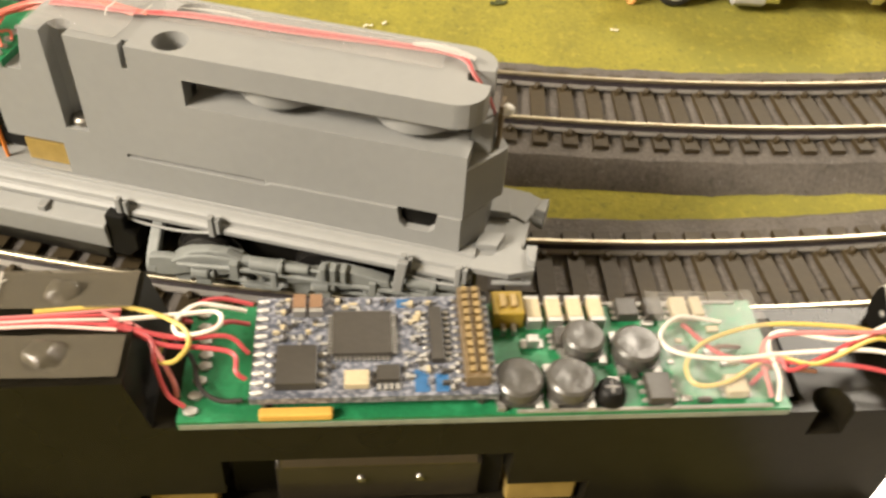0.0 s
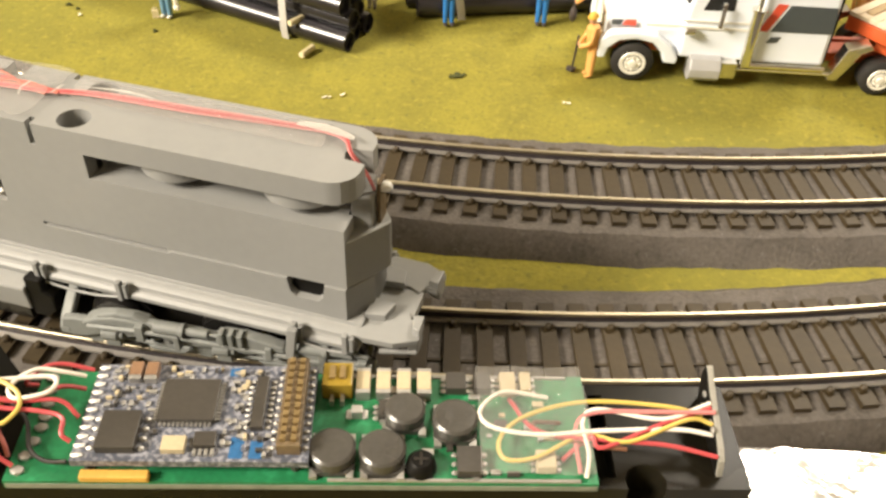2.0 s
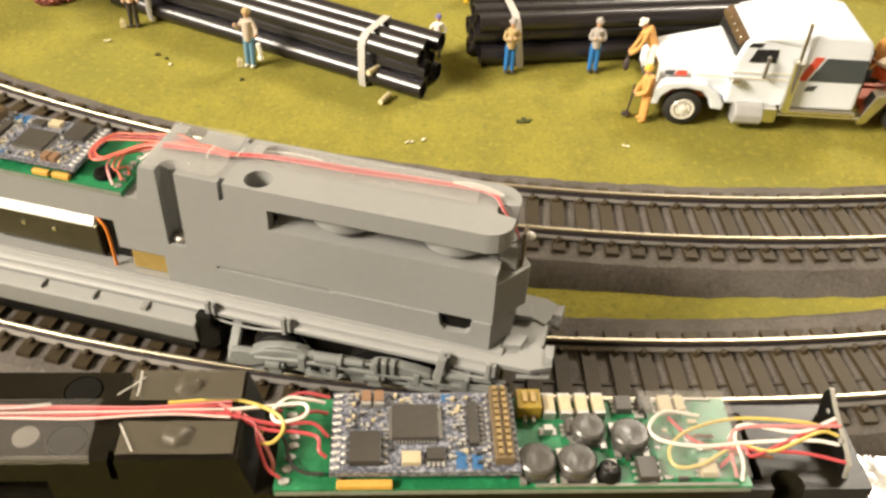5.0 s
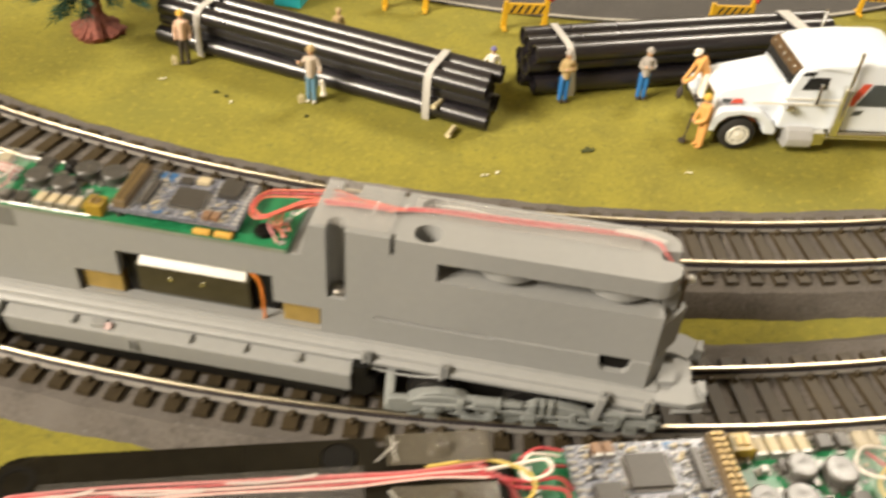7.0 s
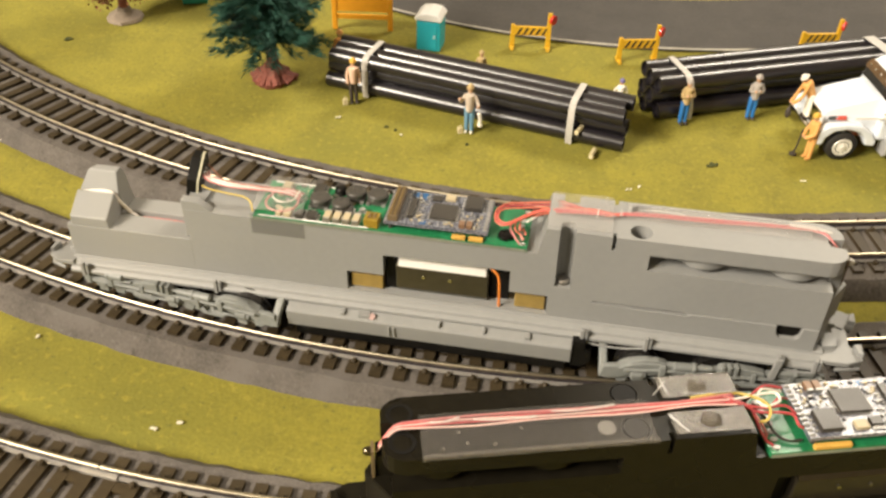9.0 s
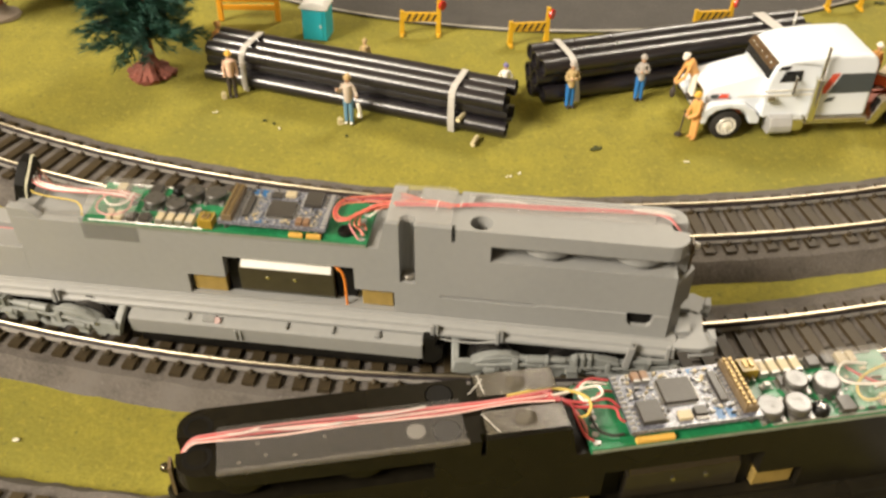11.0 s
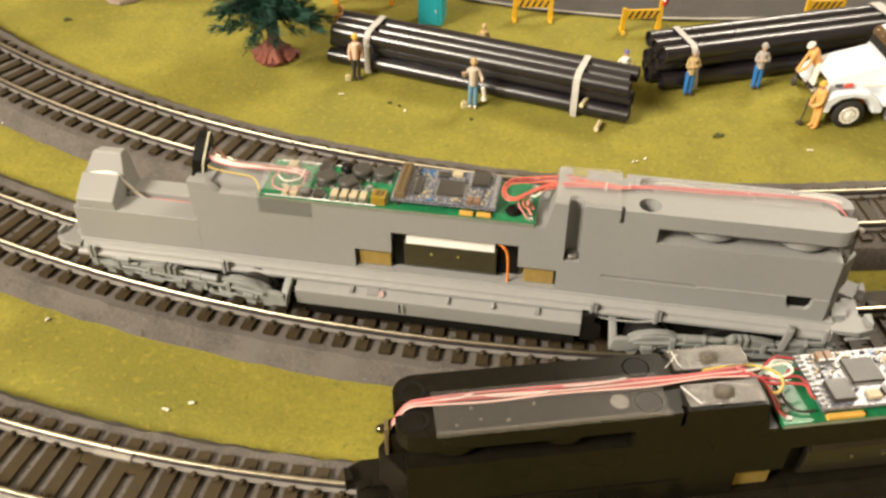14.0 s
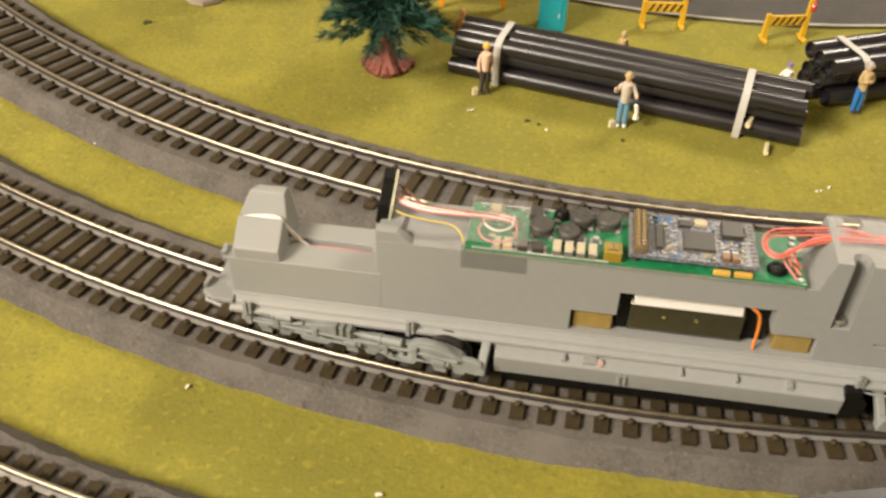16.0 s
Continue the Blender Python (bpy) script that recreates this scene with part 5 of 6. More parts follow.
def loco_light_board(loco, dark):
    """The upright lamp board: pale edge, black face; it leans outwards on the grey chassis."""
    if dark:
        m = Matrix.Translation((-138.6, 0, 45.2)) @ Matrix.Rotation(radians(-4), 4, "Z") @ Matrix.Rotation(radians(6), 4, "Y")
        shape = [(-6.6, 0), (-6.9, 3.4), (-6.4, 5.8), (-5.7, 7.1), (-5.2, 7.1), (-3.0, 5.9), (4.8, 3.9), (6.0, 2.9), (6.2, 0)]
        back, front = -0.38, 0.38
    else:
        m = Matrix.Translation((-145.4, 0, 44.6)) @ Matrix.Rotation(radians(6), 4, "Z") @ Matrix.Rotation(radians(10), 4, "Y")
        shape = [(8.2, 0), (8.4, 6.4), (6.0, 11.0), (4.6, 11.4), (-1.0, 5.8), (-1.4, 4.8), (-1.3, 0)]
        back, front = -0.3, 0.3
    bm = bmesh.new()
    prism(bm, shape, back, front, "x", m=m)
    b = part("light_board", bm, GREY_PCB if dark else WHITE_PCB, loco, "small upright light board with a pale edge", edge=0.08)
    mid_y, mid_z = sum(p[0] for p in shape) / len(shape), sum(p[1] for p in shape) / len(shape)
    inner = [(mid_y + (y - mid_y) * 0.95, max(0.2, mid_z + (z - mid_z) * 0.95)) for y, z in shape]
    bm = bmesh.new()
    prism(bm, inner, front, front + 0.22, "x", m=m)
    part("face", bm, SOOT, b, "black taped face of the board")
    for y, z in ((-3.2, 4.4), (-1.0, 5.0), (1.2, 4.2), (2.6, 4.6)) if dark else ((1.6, 5.2), (3.2, 5.8), (4.8, 6.0)):
        bm = bmesh.new()
        ball(bm, m @ Vector((front + 0.3, y, z)), 0.35, 0.6, 0.5, 1)
        part("solder_joint", bm, SOLDER, b)
    if not dark:
        bm = bmesh.new()
        prism(bm, [(-1.2, 0.2), (-1.2, 5.6), (3.2, 10.2), (7.4, 10.0), (7.8, 0.2)], -3.1, -0.32, "x", m=m)
        part("light_housing", bm, SOOT, b, "black block behind the light board", edge=0.2)


def locomotive(m, shell, mould, label, lift, light, dark):
    loco = thing("locomotive_chassis", label, "model locomotive", m, group="model locomotives without their shells")
    loco_body(shell, loco, -141.8 if dark else -183.4)
    if not dark:
        loco_cab_end(shell, loco)
        loco_pilot(shell, loco, -182.4, -1)
    loco_pilot(shell, loco, 24.6, 1)
    loco_headlight(shell, loco, MOTOR_DULL if dark else WHITE_ROOF)
    loco_motor(loco, dark)
    loco_tank(shell, loco)
    loco_truck(mould, loco, -3.0 if dark else -1.6, 1, -lift, -8.0 if dark else 6.8, 1.03)
    loco_truck(mould, loco, -112.0 if dark else -150.2, -1, lift, 5.7 if dark else -7.3, 1.0 if dark else 1.08)
    SHIFT.update(decoder=2.5 if dark else 0.0, board=4.3 if dark else 0.0)
    loco_electronics(loco, shell)
    loco_light_board(loco, dark)
    loco_wires(loco, light)
    loco_tapes(loco, dark)
    for s in (-1, 1):
        bm = bmesh.new()
        if not dark:
            lathe(bm, (-43.2, s * 5.6, 34.9), (0, 0, 1), [(0, 1.75), (0.9, 1.75), (1.3, 1.2)], 18)
            part("screw", bm, SCREW, loco, "dark screw at the foot of the slot")
        bm = bmesh.new()
        lathe(bm, (-25.2, s * 4.5, 46.2), (0, 0, 1), [(0, 2.1), (1.6, 2.1), (2.1, 1.4), (1.5, 0.9), (1.5, 0.2)], 18)
        part("screw", bm, SCREW, loco, "dull steel screw head deep in the round port")
    return loco


GREY_TURN, GREY_PITCH = -11.927, 0.745
d, n = Vector((math.cos(radians(GREY_TURN)), math.sin(radians(GREY_TURN)))), Vector((-math.sin(radians(GREY_TURN)), math.cos(radians(GREY_TURN))))
spot = Vector((0, 126.8)) + n * HALF
grey_loco = locomotive(at(spot.x, spot.y, 1.0, GREY_TURN, -GREY_PITCH), GREY, GREY_DARK, "grey locomotive chassis without shell, wires and boards exposed", 0.95, False, False)
BLACK_TURN = 185.3
n = Vector((math.sin(radians(BLACK_TURN)), -math.cos(radians(BLACK_TURN))))
spot = Vector((-63.1, 66.9)) + n * HALF
black_loco = locomotive(at(spot.x, spot.y, 0.6, BLACK_TURN, 0), BLACK, SOOT, "black locomotive chassis without shell, wires and decoder exposed", 0.0, True, True)

# ---- pipe stacks ----


def pipe_stack(label, x, y, turn, length, strap_at, seed, r=3.5):
    """Eight pipes, three on two on three, held by grey straps; x, y is one lower front end."""
    stack = thing("pipe_bundle", label, "pipe bundle", at(x, y, 0, turn), group="strapped pipe bundles")
    rng = random.Random(seed)
    rows = [(k * 2 * r, r) for k in range(3)] + [(k * 2 * r + r, r + 1.732 * r) for k in range(2)] + [(k * 2 * r, r + 3.464 * r) for k in range(3)]
    for yy, z in rows:
        bm = bmesh.new()
        s0, s1 = rng.uniform(-1.5, 1.5), length + rng.uniform(-1.5, 1.5)
        if z > 2 * r and z < 4 * r:
            s0 -= 1.5
        lathe(bm, (s0, yy + r * 0.35, z), (1, 0, 0), [(1.5, r * 0.84), (0, r * 0.84), (0, r * 0.97), (s1 - s0, r * 0.97), (s1 - s0, r * 0.84), (s1 - s0 - 1.5, r * 0.84)], 26)
        part("pipe", bm, PIPE, stack, "glossy black model pipe")
    c, m, e = r * 0.35, 1.732 * r, 0.3
    for s, slant in strap_at:
        top = r + 2 * m
        ring = [(c - 0.9 * r, -0.1), (c - r - e, r), (c - r - e, top + 0.1 * r), (c - 0.72 * r - e, top + 0.72 * r), (c - 0.1 * r, top + r + e), (c + 4.1 * r, top + r + e), (c + 5 * r + e, top), (c + 5 * r + e, r), (c + 4.9 * r, -0.1)]
        bm = bmesh.new()
        wide = 1.3
        pts = [(s + slant * (b / 18) + k, a, b) for k in (-wide, wide) for a, b in ring]
        n = len(ring)
        faces_of(bm, pts, [(i, i + 1, n + i + 1, n + i) for i in range(n - 1)])
        made = bmesh.ops.extrude_face_region(bm, geom=bm.faces[:])
        for v in [g for g in made["geom"] if isinstance(g, bmesh.types.BMVert)]:
            mid = Vector((v.co.x, (c + 2 * r) * MM, (r + m) * MM))
            v.co += (v.co - mid).normalized() * 0.35 * MM
        part("strap", bm, STRAP, stack, "flat grey strap")
    return stack


pipe_stack("bundle of black pipes with grey straps lying on the grass", -117.0, 308.8, -23.7, 127.2, ((18, 0), (107, 0)), 1, 3.25)
pipe_stack("bundle of black pipes with grey straps beside the white truck", 18.0, 282.6, 13.1, 125.5, ((15.5, -3), (105.5, 3), (110.5, -4)), 2)
for x, y, turn, z in ((-11.4, 255.0, 66, 0.0), (-16.0, 263.6, 58, 5.4)):
    bm = bmesh.new()
    cyl(bm, (-3.1, 0, 0.95), (3.1, 0, 0.95), 0.95, 12)
    solid("wooden_peg", bm, PEG, "short pale wooden peg on the grass beside the pipes" if z < 1 else "short pale wooden peg wedged against the pipes", "peg", at(x, y, z, turn), edge=0.15, group="pale wooden pegs")

# ---- figures ----


def figure(label, x, y, turn, hat, shirt, legs, arms="down", stoop=0.0, scale=1.0, shoes="dark", stand=0.0):
    """A painted model figure about 20 mm high, facing -y before it is turned."""
    bm = bmesh.new()
    for s in (-1, 1):
        lathe(bm, (s * 1.35, 0.1, 0.9), (s * -0.02, 0.02, 1), [(0, 1.0), (3.5, 1.15), (8.8, 1.45)], 10, 0)
        ball(bm, (s * 1.4, -0.6, 0.55), 1.0, 1.7, 0.6, 1, 3)
    ball(bm, (0, 0.1, 9.4), 2.3, 1.6, 1.5, 2, 0)
    tilt = Matrix.Translation((0, 0, 9.4)) @ Matrix.Rotation(radians(stoop), 4, "X") @ Matrix.Translation((0, 0, -9.4))
    spot_of = lambda *p: tilt @ Vector(p)
    axis = (tilt.to_3x3() @ Vector((0, 0, 1)))
    lathe(bm, spot_of(0, 0.1, 9.2), axis, [(0, 2.0), (2.0, 2.05), (5.0, 2.5), (6.4, 2.2), (7.0, 1.0)], 14, 1)
    ball(bm, spot_of(0, -0.1, 17.9), 1.35, 1.4, 1.6, 2, 2)
    ball(bm, spot_of(0, 0.0, 18.7), 1.6, 1.7, 1.25, 2, 4)
    lathe(bm, spot_of(0, -0.1, 18.4), axis, [(0, 1.95), (0.25, 1.9)], 16, 4)
    for s in (-1, 1):
        hand = {"down": (s * 3.1, -0.6, 9.3), "hips": (s * 2.3, -0.9, 10.2), "crossed": (-s * 1.0, -2.4, 13.2), "out": (s * 4.6, -2.2, 12.0 if s > 0 else 14.2), "work": (s * 1.0, -4.4, 10.5), "reach": (s * 1.0, -8.5, 11.5)}[arms]
        elbow = {"down": (s * 3.3, 0.1, 12.3), "hips": (s * 4.2, 0.4, 12.3), "crossed": (s * 3.2, -1.0, 12.8), "out": (s * 4.0, -0.6, 12.8), "work": (s * 3.2, -1.6, 12.0), "reach": (s * 2.6, -4.5, 12.4)}[arms]
        tube(bm, [spot_of(s * 2.3, 0.1, 15.4), spot_of(*elbow), spot_of(*hand)], 0.78, 8, 5, 1)
        ball(bm, spot_of(*hand), 0.75, sub=1, slot=2)
    return solid("model_figure", bm, [CLOTH[legs], CLOTH[shirt], SKIN, CLOTH[shoes], CLOTH[hat]], label, "figure", at(x, y, stand, turn) @ Matrix.Diagonal((scale * 0.78, scale * 0.86, scale * 1.04, 1)), group="painted model figures")


figure("model workman in a pink vest and dark trousers by the pipes", -106.0, 294.5, 10, "yellow", "peach", "dark")
figure("model workman, arm out, pale blue jeans, by the pipes", -59.0, 271.5, -15, "tan", "stone", "pale_blue", "out", scale=1.05, shoes="white")
figure("model workman in tan shirt and blue trousers, arms crossed", 29.5, 279.5, 10, "grey", "tan", "blue", "crossed")
figure("model workman in grey shirt and blue trousers, arms crossed", 59.0, 284.0, 0, "grey", "grey", "blue", "crossed")
figure("model workman in orange overalls in front of the truck", 73.0, 254.0, -78, "yellow", "orange", "orange", "work", 8, shoes="orange")
figure("stooping model workman, orange jacket, white helmet, on the truck bumper", 75.2, 270.0, -88, "white", "orange", "white", "reach", 35, stand=9.4)
figure("model workman standing behind the pipes in tan clothes", -52.0, 311.0, 0, "tan", "tan", "tan", scale=0.8)
figure("model workman in a violet cap behind the pipes", 4.0, 287.0, 0, "violet", "white", "grey", "hips", scale=0.8)
figure("model workman in orange at the end of the pipes", -113.0, 321.0, 20, "orange", "orange", "tan")
figure("model workman in orange with a white helmet behind the truck", 159.6, 290.2, 0, "white", "orange", "orange")
# long-handled tool and lunch pail held by the workmen
bm = bmesh.new()
tube(bm, [(-4.2, 0.3, 1.0), (-3.8, -0.2, 6), (-3.6, -0.6, 12.5)], 0.35)
ball(bm, (-4.4, 0.2, 1.1), 1.7, 1.4, 1.1, 1)
solid("model_shovel", bm, CLOTH["dark"], "dark long-handled model tool in front of the truck", "tool", at(72.2, 255.4))
bm = bmesh.new()
ball(bm, (0.9, -8.6, 2.4), 1.4, 1.3, 2.4, 2)
tube(bm, [(0.9, -8.6, 4.4), (0.8, -8.2, 6.2)], 0.4)
solid("model_bag", bm, CLOTH["dark"], "small dark bag in the stooping workman's hand", "bag", at(75.2, 270.0, 9.4, -88) @ Matrix.Diagonal((0.84, 0.9, 1.04, 1)))
for x, y in ((-109.5, 293.0), (-62.5, 270.8)):
    bm = bmesh.new()
    box(bm, -1, 1, -0.7, 0.7, 0, 2.6)
    tube(bm, [(-0.8, 0, 2.6), (0, 0, 3.5), (0.8, 0, 2.6)], 0.2, 5, 4)
    solid("model_pail", bm, PEG, "tiny pale pail standing beside a model workman", "pail", at(x, y, 0, 15), edge=0.25, group="tiny pails")
bm = bmesh.new()
tube(bm, [(4.0, -1.2, 9.8), (4.6, -1.0, 6.8), (4.4, -0.8, 4.6)], 0.75)
ball(bm, (4.6, -1, 4.6), 1.3, 1.1, 1.1, 1)
solid("model_hose", bm, CLOTH["white"], "pale tool hanging from a model workman's hand", "tool", at(-59.0, 271.5, 0, -15))

# ---- white truck and its trailer ----


def truck_wheel(parent, x, y, r, wide):
    bm = bmesh.new()
    lathe(bm, (x, y, r), (0, 1, 0), [(0, r * 0.6), (0.1, r * 0.86), (0.7, r), (wide - 0.7, r), (wide - 0.1, r * 0.86), (wide, r * 0.6)], 32)
    tyre = part("tyre", bm, RUBBER, parent, "black rubber tyre")
    bm = bmesh.new()
    lathe(bm, (x, y - 0.15, r), (0, 1, 0), [(-0.5, r * 0.10), (-0.45, r * 0.17), (0.1, r * 0.20), (0.16, r * 0.44), (-0.05, r * 0.54), (-0.05, r * 0.60), (0.25, r * 0.64), (wide - 0.6, r * 0.6)], 24)
    for k in range(8):
        a = k * math.pi / 4
        cyl(bm, (x + r * 0.34 * math.cos(a), y + 0.2, r + r * 0.34 * math.sin(a)), (x + r * 0.34 * math.cos(a), y - 0.4, r + r * 0.34 * math.sin(a)), 0.34, 6)
    part("rim", bm, RIM, tyre, "chromed wheel rim")


def semi_truck(m):
    truck = thing("semi_truck", "white model truck, sleeper cab, red and slate stripes", "truck", m)
    # frame and axles
    bm = bmesh.new()
    for y in (9, 18):
        box(bm, -8, 96, y - 1, y + 1, 6.5, 9.5)
    box(bm, -8, 92, 10, 17, 7, 8.6)
    part("truck_frame", bm, TRAILER_RED, truck, "red chassis frame", edge=0.3)
    # bonnet with flared wings
    bm = bmesh.new()
    prism(bm, [(-8.2, 8.4), (-8.5, 11), (-8.7, 18.2), (-8.2, 19.6), (-6.8, 20.7), (11.5, 25.8), (14, 26.0), (14, 8.2), (8.6, 8.2), (6.6, 10.2), (5.0, 11.8), (0, 12.4), (-5.0, 11.8), (-6.8, 9.6), (-7.4, 8.2)], 3.2, 24.8, "y")
    carve(bm, [made_cyl((0, -2, 5.4), (0, 30, 5.4), 6.6, 28)])
    for v in bm.verts:
        if v.co.z > 18 * MM:
            v.co.y += (2.0 if v.co.y < 14 * MM else -2.0) * MM
    part("bonnet", bm, WHITE_PAINT, truck, edge=0.8)
    for y0, y1 in ((-0.1, 3.4), (24.6, 28.1)):
        bm = bmesh.new()
        arch = [(-8.4, 7.4), (-7.6, 10.8), (-4.8, 13.4), (0, 14.3), (5.0, 13.2), (7.6, 10.4), (8.6, 7.0), (12.5, 6.6), (12.8, 9.0), (10.2, 12.6), (6, 15.8), (-1, 16.9), (-7.6, 16.2), (-10.6, 13.6), (-10.8, 7.6)]
        prism(bm, arch, y0, y1, "y")
        part("wing", bm, WHITE_PAINT, truck, edge=0.7)
    bm = bmesh.new()
    prism(bm, [(-11.6, 4.6), (-9.0, 4.2), (-9.0, 9.9), (-11.3, 9.9)], 0.6, 27.4, "y")
    part("bumper", bm, CHROME, truck, "chrome front bumper", edge=0.4)
    bm = bmesh.new()
    box(bm, -9.3, -8.5, 7, 21, 10.5, 18.6)
    part("grille", bm, CHROME, truck, "chrome radiator grille", edge=0.2)
    # cab and sleeper
    bm = bmesh.new()
    prism(bm, [(12.6, 8.6), (33.2, 8.6), (33.2, 34.6), (19.5, 33.2), (15.0, 31.8), (13.2, 25.4), (13.0, 23.8)], 1.2, 26.8, "y")
    part("cab", bm, WHITE_PAINT, truck, edge=1.0)
    bm = bmesh.new()
    prism(bm, [(33.0, 8.6), (54.8, 8.6), (54.4, 30.6), (53.4, 33.8), (51.2, 35.4), (47.5, 36.2), (34.0, 35.8), (24.0, 34.6), (17.0, 32.9), (33.0, 31.0)], 0.4, 27.6, "y")
    part("sleeper", bm, WHITE_PAINT, truck, edge=1.3)
    # windscreen, visor, side windows
    bm = bmesh.new()
    prism(bm, [(12.7, 25.6), (14.4, 31.4), (15.1, 31.4), (13.4, 25.6)], 2.6, 25.4, "y")
    part("windscreen", bm, SMOKE, truck, "dark raked windscreen", edge=0.1)
    bm = bmesh.new()
    prism(bm, [(12.9, 29.6), (13.6, 31.3), (15.3, 32.9), (15.9, 32.4), (14.4, 30.8), (13.8, 29.6)], 2.4, 25.6, "y")
    part("visor", bm, AMBER_GLASS, truck, "bronze sun visor over the windscreen", edge=0.2)
    for k in range(5):
        bm = bmesh.new()
        ball(bm, (13.7, 4.9 + 4.55 * k, 31.4), 0.4, 0.6, 0.4, 2)
        part("marker_light", bm, CHROME, truck, "small bright marker light on the visor")
    for y in (1.0, 26.6):
        bm = bmesh.new()
        prism(bm, [(17.0, 24.6), (18.6, 29.4), (25.4, 29.6), (25.6, 24.8)], y, y + 0.4, "y")
        part("side_window", bm, SMOKE, truck, "dark side window", edge=0.1)
        bm = bmesh.new()
        prism(bm, [(15.6, 30.0), (16.6, 31.4), (20.4, 31.6), (19.6, 30.0)], y, y + 0.35, "y")
        part("quarter_window", bm, SMOKE, truck, edge=0.08)
    # stripes
    for y, mat_y in ((-0.02, 0), (27.5, 1)):
        bm = bmesh.new()
        prism(bm, [(36.8, 19.4), (40.6, 28.0), (53.6, 28.0), (54.2, 19.6)], y + 0.25, y + 0.5, "y")
        part("slate_stripe", bm, STRIPE_GREY, truck, "slate-grey stripe panel")
        bm = bmesh.new()
        prism(bm, [(33.4, 19.4), (37.0, 28.2), (39.8, 28.2), (36.0, 19.4)], y + 0.25, y + 0.5, "y")
        part("red_stripe", bm, STRIPE_RED, truck, "slanting red stripe")
        bm = bmesh.new()
        prism(bm, [(36.5, 15.6), (37.4, 17.6), (40.4, 17.8), (39.4, 15.8)], y + 0.25, y + 0.5, "y")
        part("dark_flash", bm, STRIPE_GREY, truck)
    for y in (1.05, 26.6):
        bm = bmesh.new()
        prism(bm, [(-7.3, 17.3), (-7.5, 18.8), (-4.2, 19.0), (-5.0, 17.3)], y + (1.9 if y < 10 else -2.0), y + (2.3 if y < 10 else -1.6), "y")
        part("dark_flash", bm, STRIPE_GREY, truck)
        bm = bmesh.new()
        prism(bm, [(-4.3, 17.3), (-3.6, 19.0), (-0.6, 19.1), (-0.4, 17.3)], y + (1.9 if y < 10 else -2.0), y + (2.3 if y < 10 else -1.6), "y")
        part("red_flash", bm, STRIPE_RED, truck)
        bm = bmesh.new()
        box(bm, 2, 32, y - 0.25 if y < 10 else y, y if y < 10 else y + 0.4, 18.6, 19.4)
        box(bm, 12, 33, y - 0.3 if y < 10 else y, y if y < 10 else y + 0.4, 20.8, 21.4)
        part("grab_rail", bm, RIM, truck)
    # stacks, air cleaner, mirrors, tank, skirts
    for y in (-1.6, 29.6):
        bm = bmesh.new()
        cyl(bm, (31.6, y, 9), (31.6, y, 27), 1.6, 18)
        cyl(bm, (31.6, y, 27), (31.6, y, 40.5), 0.65, 12)
        cyl(bm, (31.6, y, 26.6), (31.6, y, 27.4), 2.1, 18)
        part("exhaust_pipe", bm, CHROME, truck, "polished upright exhaust pipe")
        bm = bmesh.new()
        cyl(bm, (12.8, y + (0.9 if y < 0 else -0.9), 18.6), (15.6, y + (0.9 if y < 0 else -0.9), 18.6), 1.3, 16)
        part("air_cleaner", bm, STEEL, truck, edge=0.2)
        bm = bmesh.new()
        box(bm, 21.4, 22.6, y - 0.6, y + 0.6, 20.6, 28.4)
        box(bm, 21.8, 22.3, min(y, 4 if y < 0 else 24), max(y, 4 if y < 0 else 24), 20.9, 21.5)
        part("mirror", bm, CHROME, truck, "chrome door mirror", edge=0.2)
        bm = bmesh.new()
        s = 1 if y < 0 else -1
        prism(bm, [(y + s * a, h) for a, h in ((6.4, 2.4), (0.6, 2.4), (-1.1, 4.2), (-1.1, 6.8), (0.4, 9.6), (6.4, 10.6))], 16.2, 25.2, "x")
        part("fuel_tank", bm, SILVER, truck, "faceted silver fuel tank", edge=0.3)
        bm = bmesh.new()
        box(bm, 25.4, 30, y + s * 0.6, y + s * 5, 3.6, 8.8)
        box(bm, 30, 57.0, y + s * 0.6, y + s * 1.6, 6.4, 7.2)
        cyl(bm, (31, y + s * 1.2, 8.2), (55, y + s * 1.2, 8.2), 0.9, 12)
        part("side_skirt", bm, CHROME, truck, "chrome side skirt and pipe", edge=0.25)
        bm = bmesh.new()
        prism(bm, [(57, 4), (60.2, 4), (64.8, 13.2), (68, 15.2), (66.5, 16.6), (60.5, 14.6)], y + s * 2.4, y + s * 7.0, "y")
        part("quarter_fender", bm, STEEL, truck, "polished quarter fender", edge=0.3)
    bm = bmesh.new()
    box(bm, 54.4, 55.4, 2.2, 25.8, 9.2, 30.4)
    part("rear_panel", bm, SOOT, truck, "black rear edge of the sleeper")
    for y in (0.0, 24.2):
        truck_wheel(truck, 0, y, 6.2, 3.8)
        for x in (72.2, 86.6):
            truck_wheel(truck, x, y - (0 if y < 10 else 2.4), 5.6, 6.2)
    bm = bmesh.new()
    cyl(bm, (79, 14, 9.4), (79, 14, 11.2), 5.0, 20)
    part("fifth_wheel", bm, SOOT, truck)
    return truck


semi_truck(at(85.0, 252.6, 0, 1.2) @ Matrix.Diagonal((1, 1, 0.95, 1)))


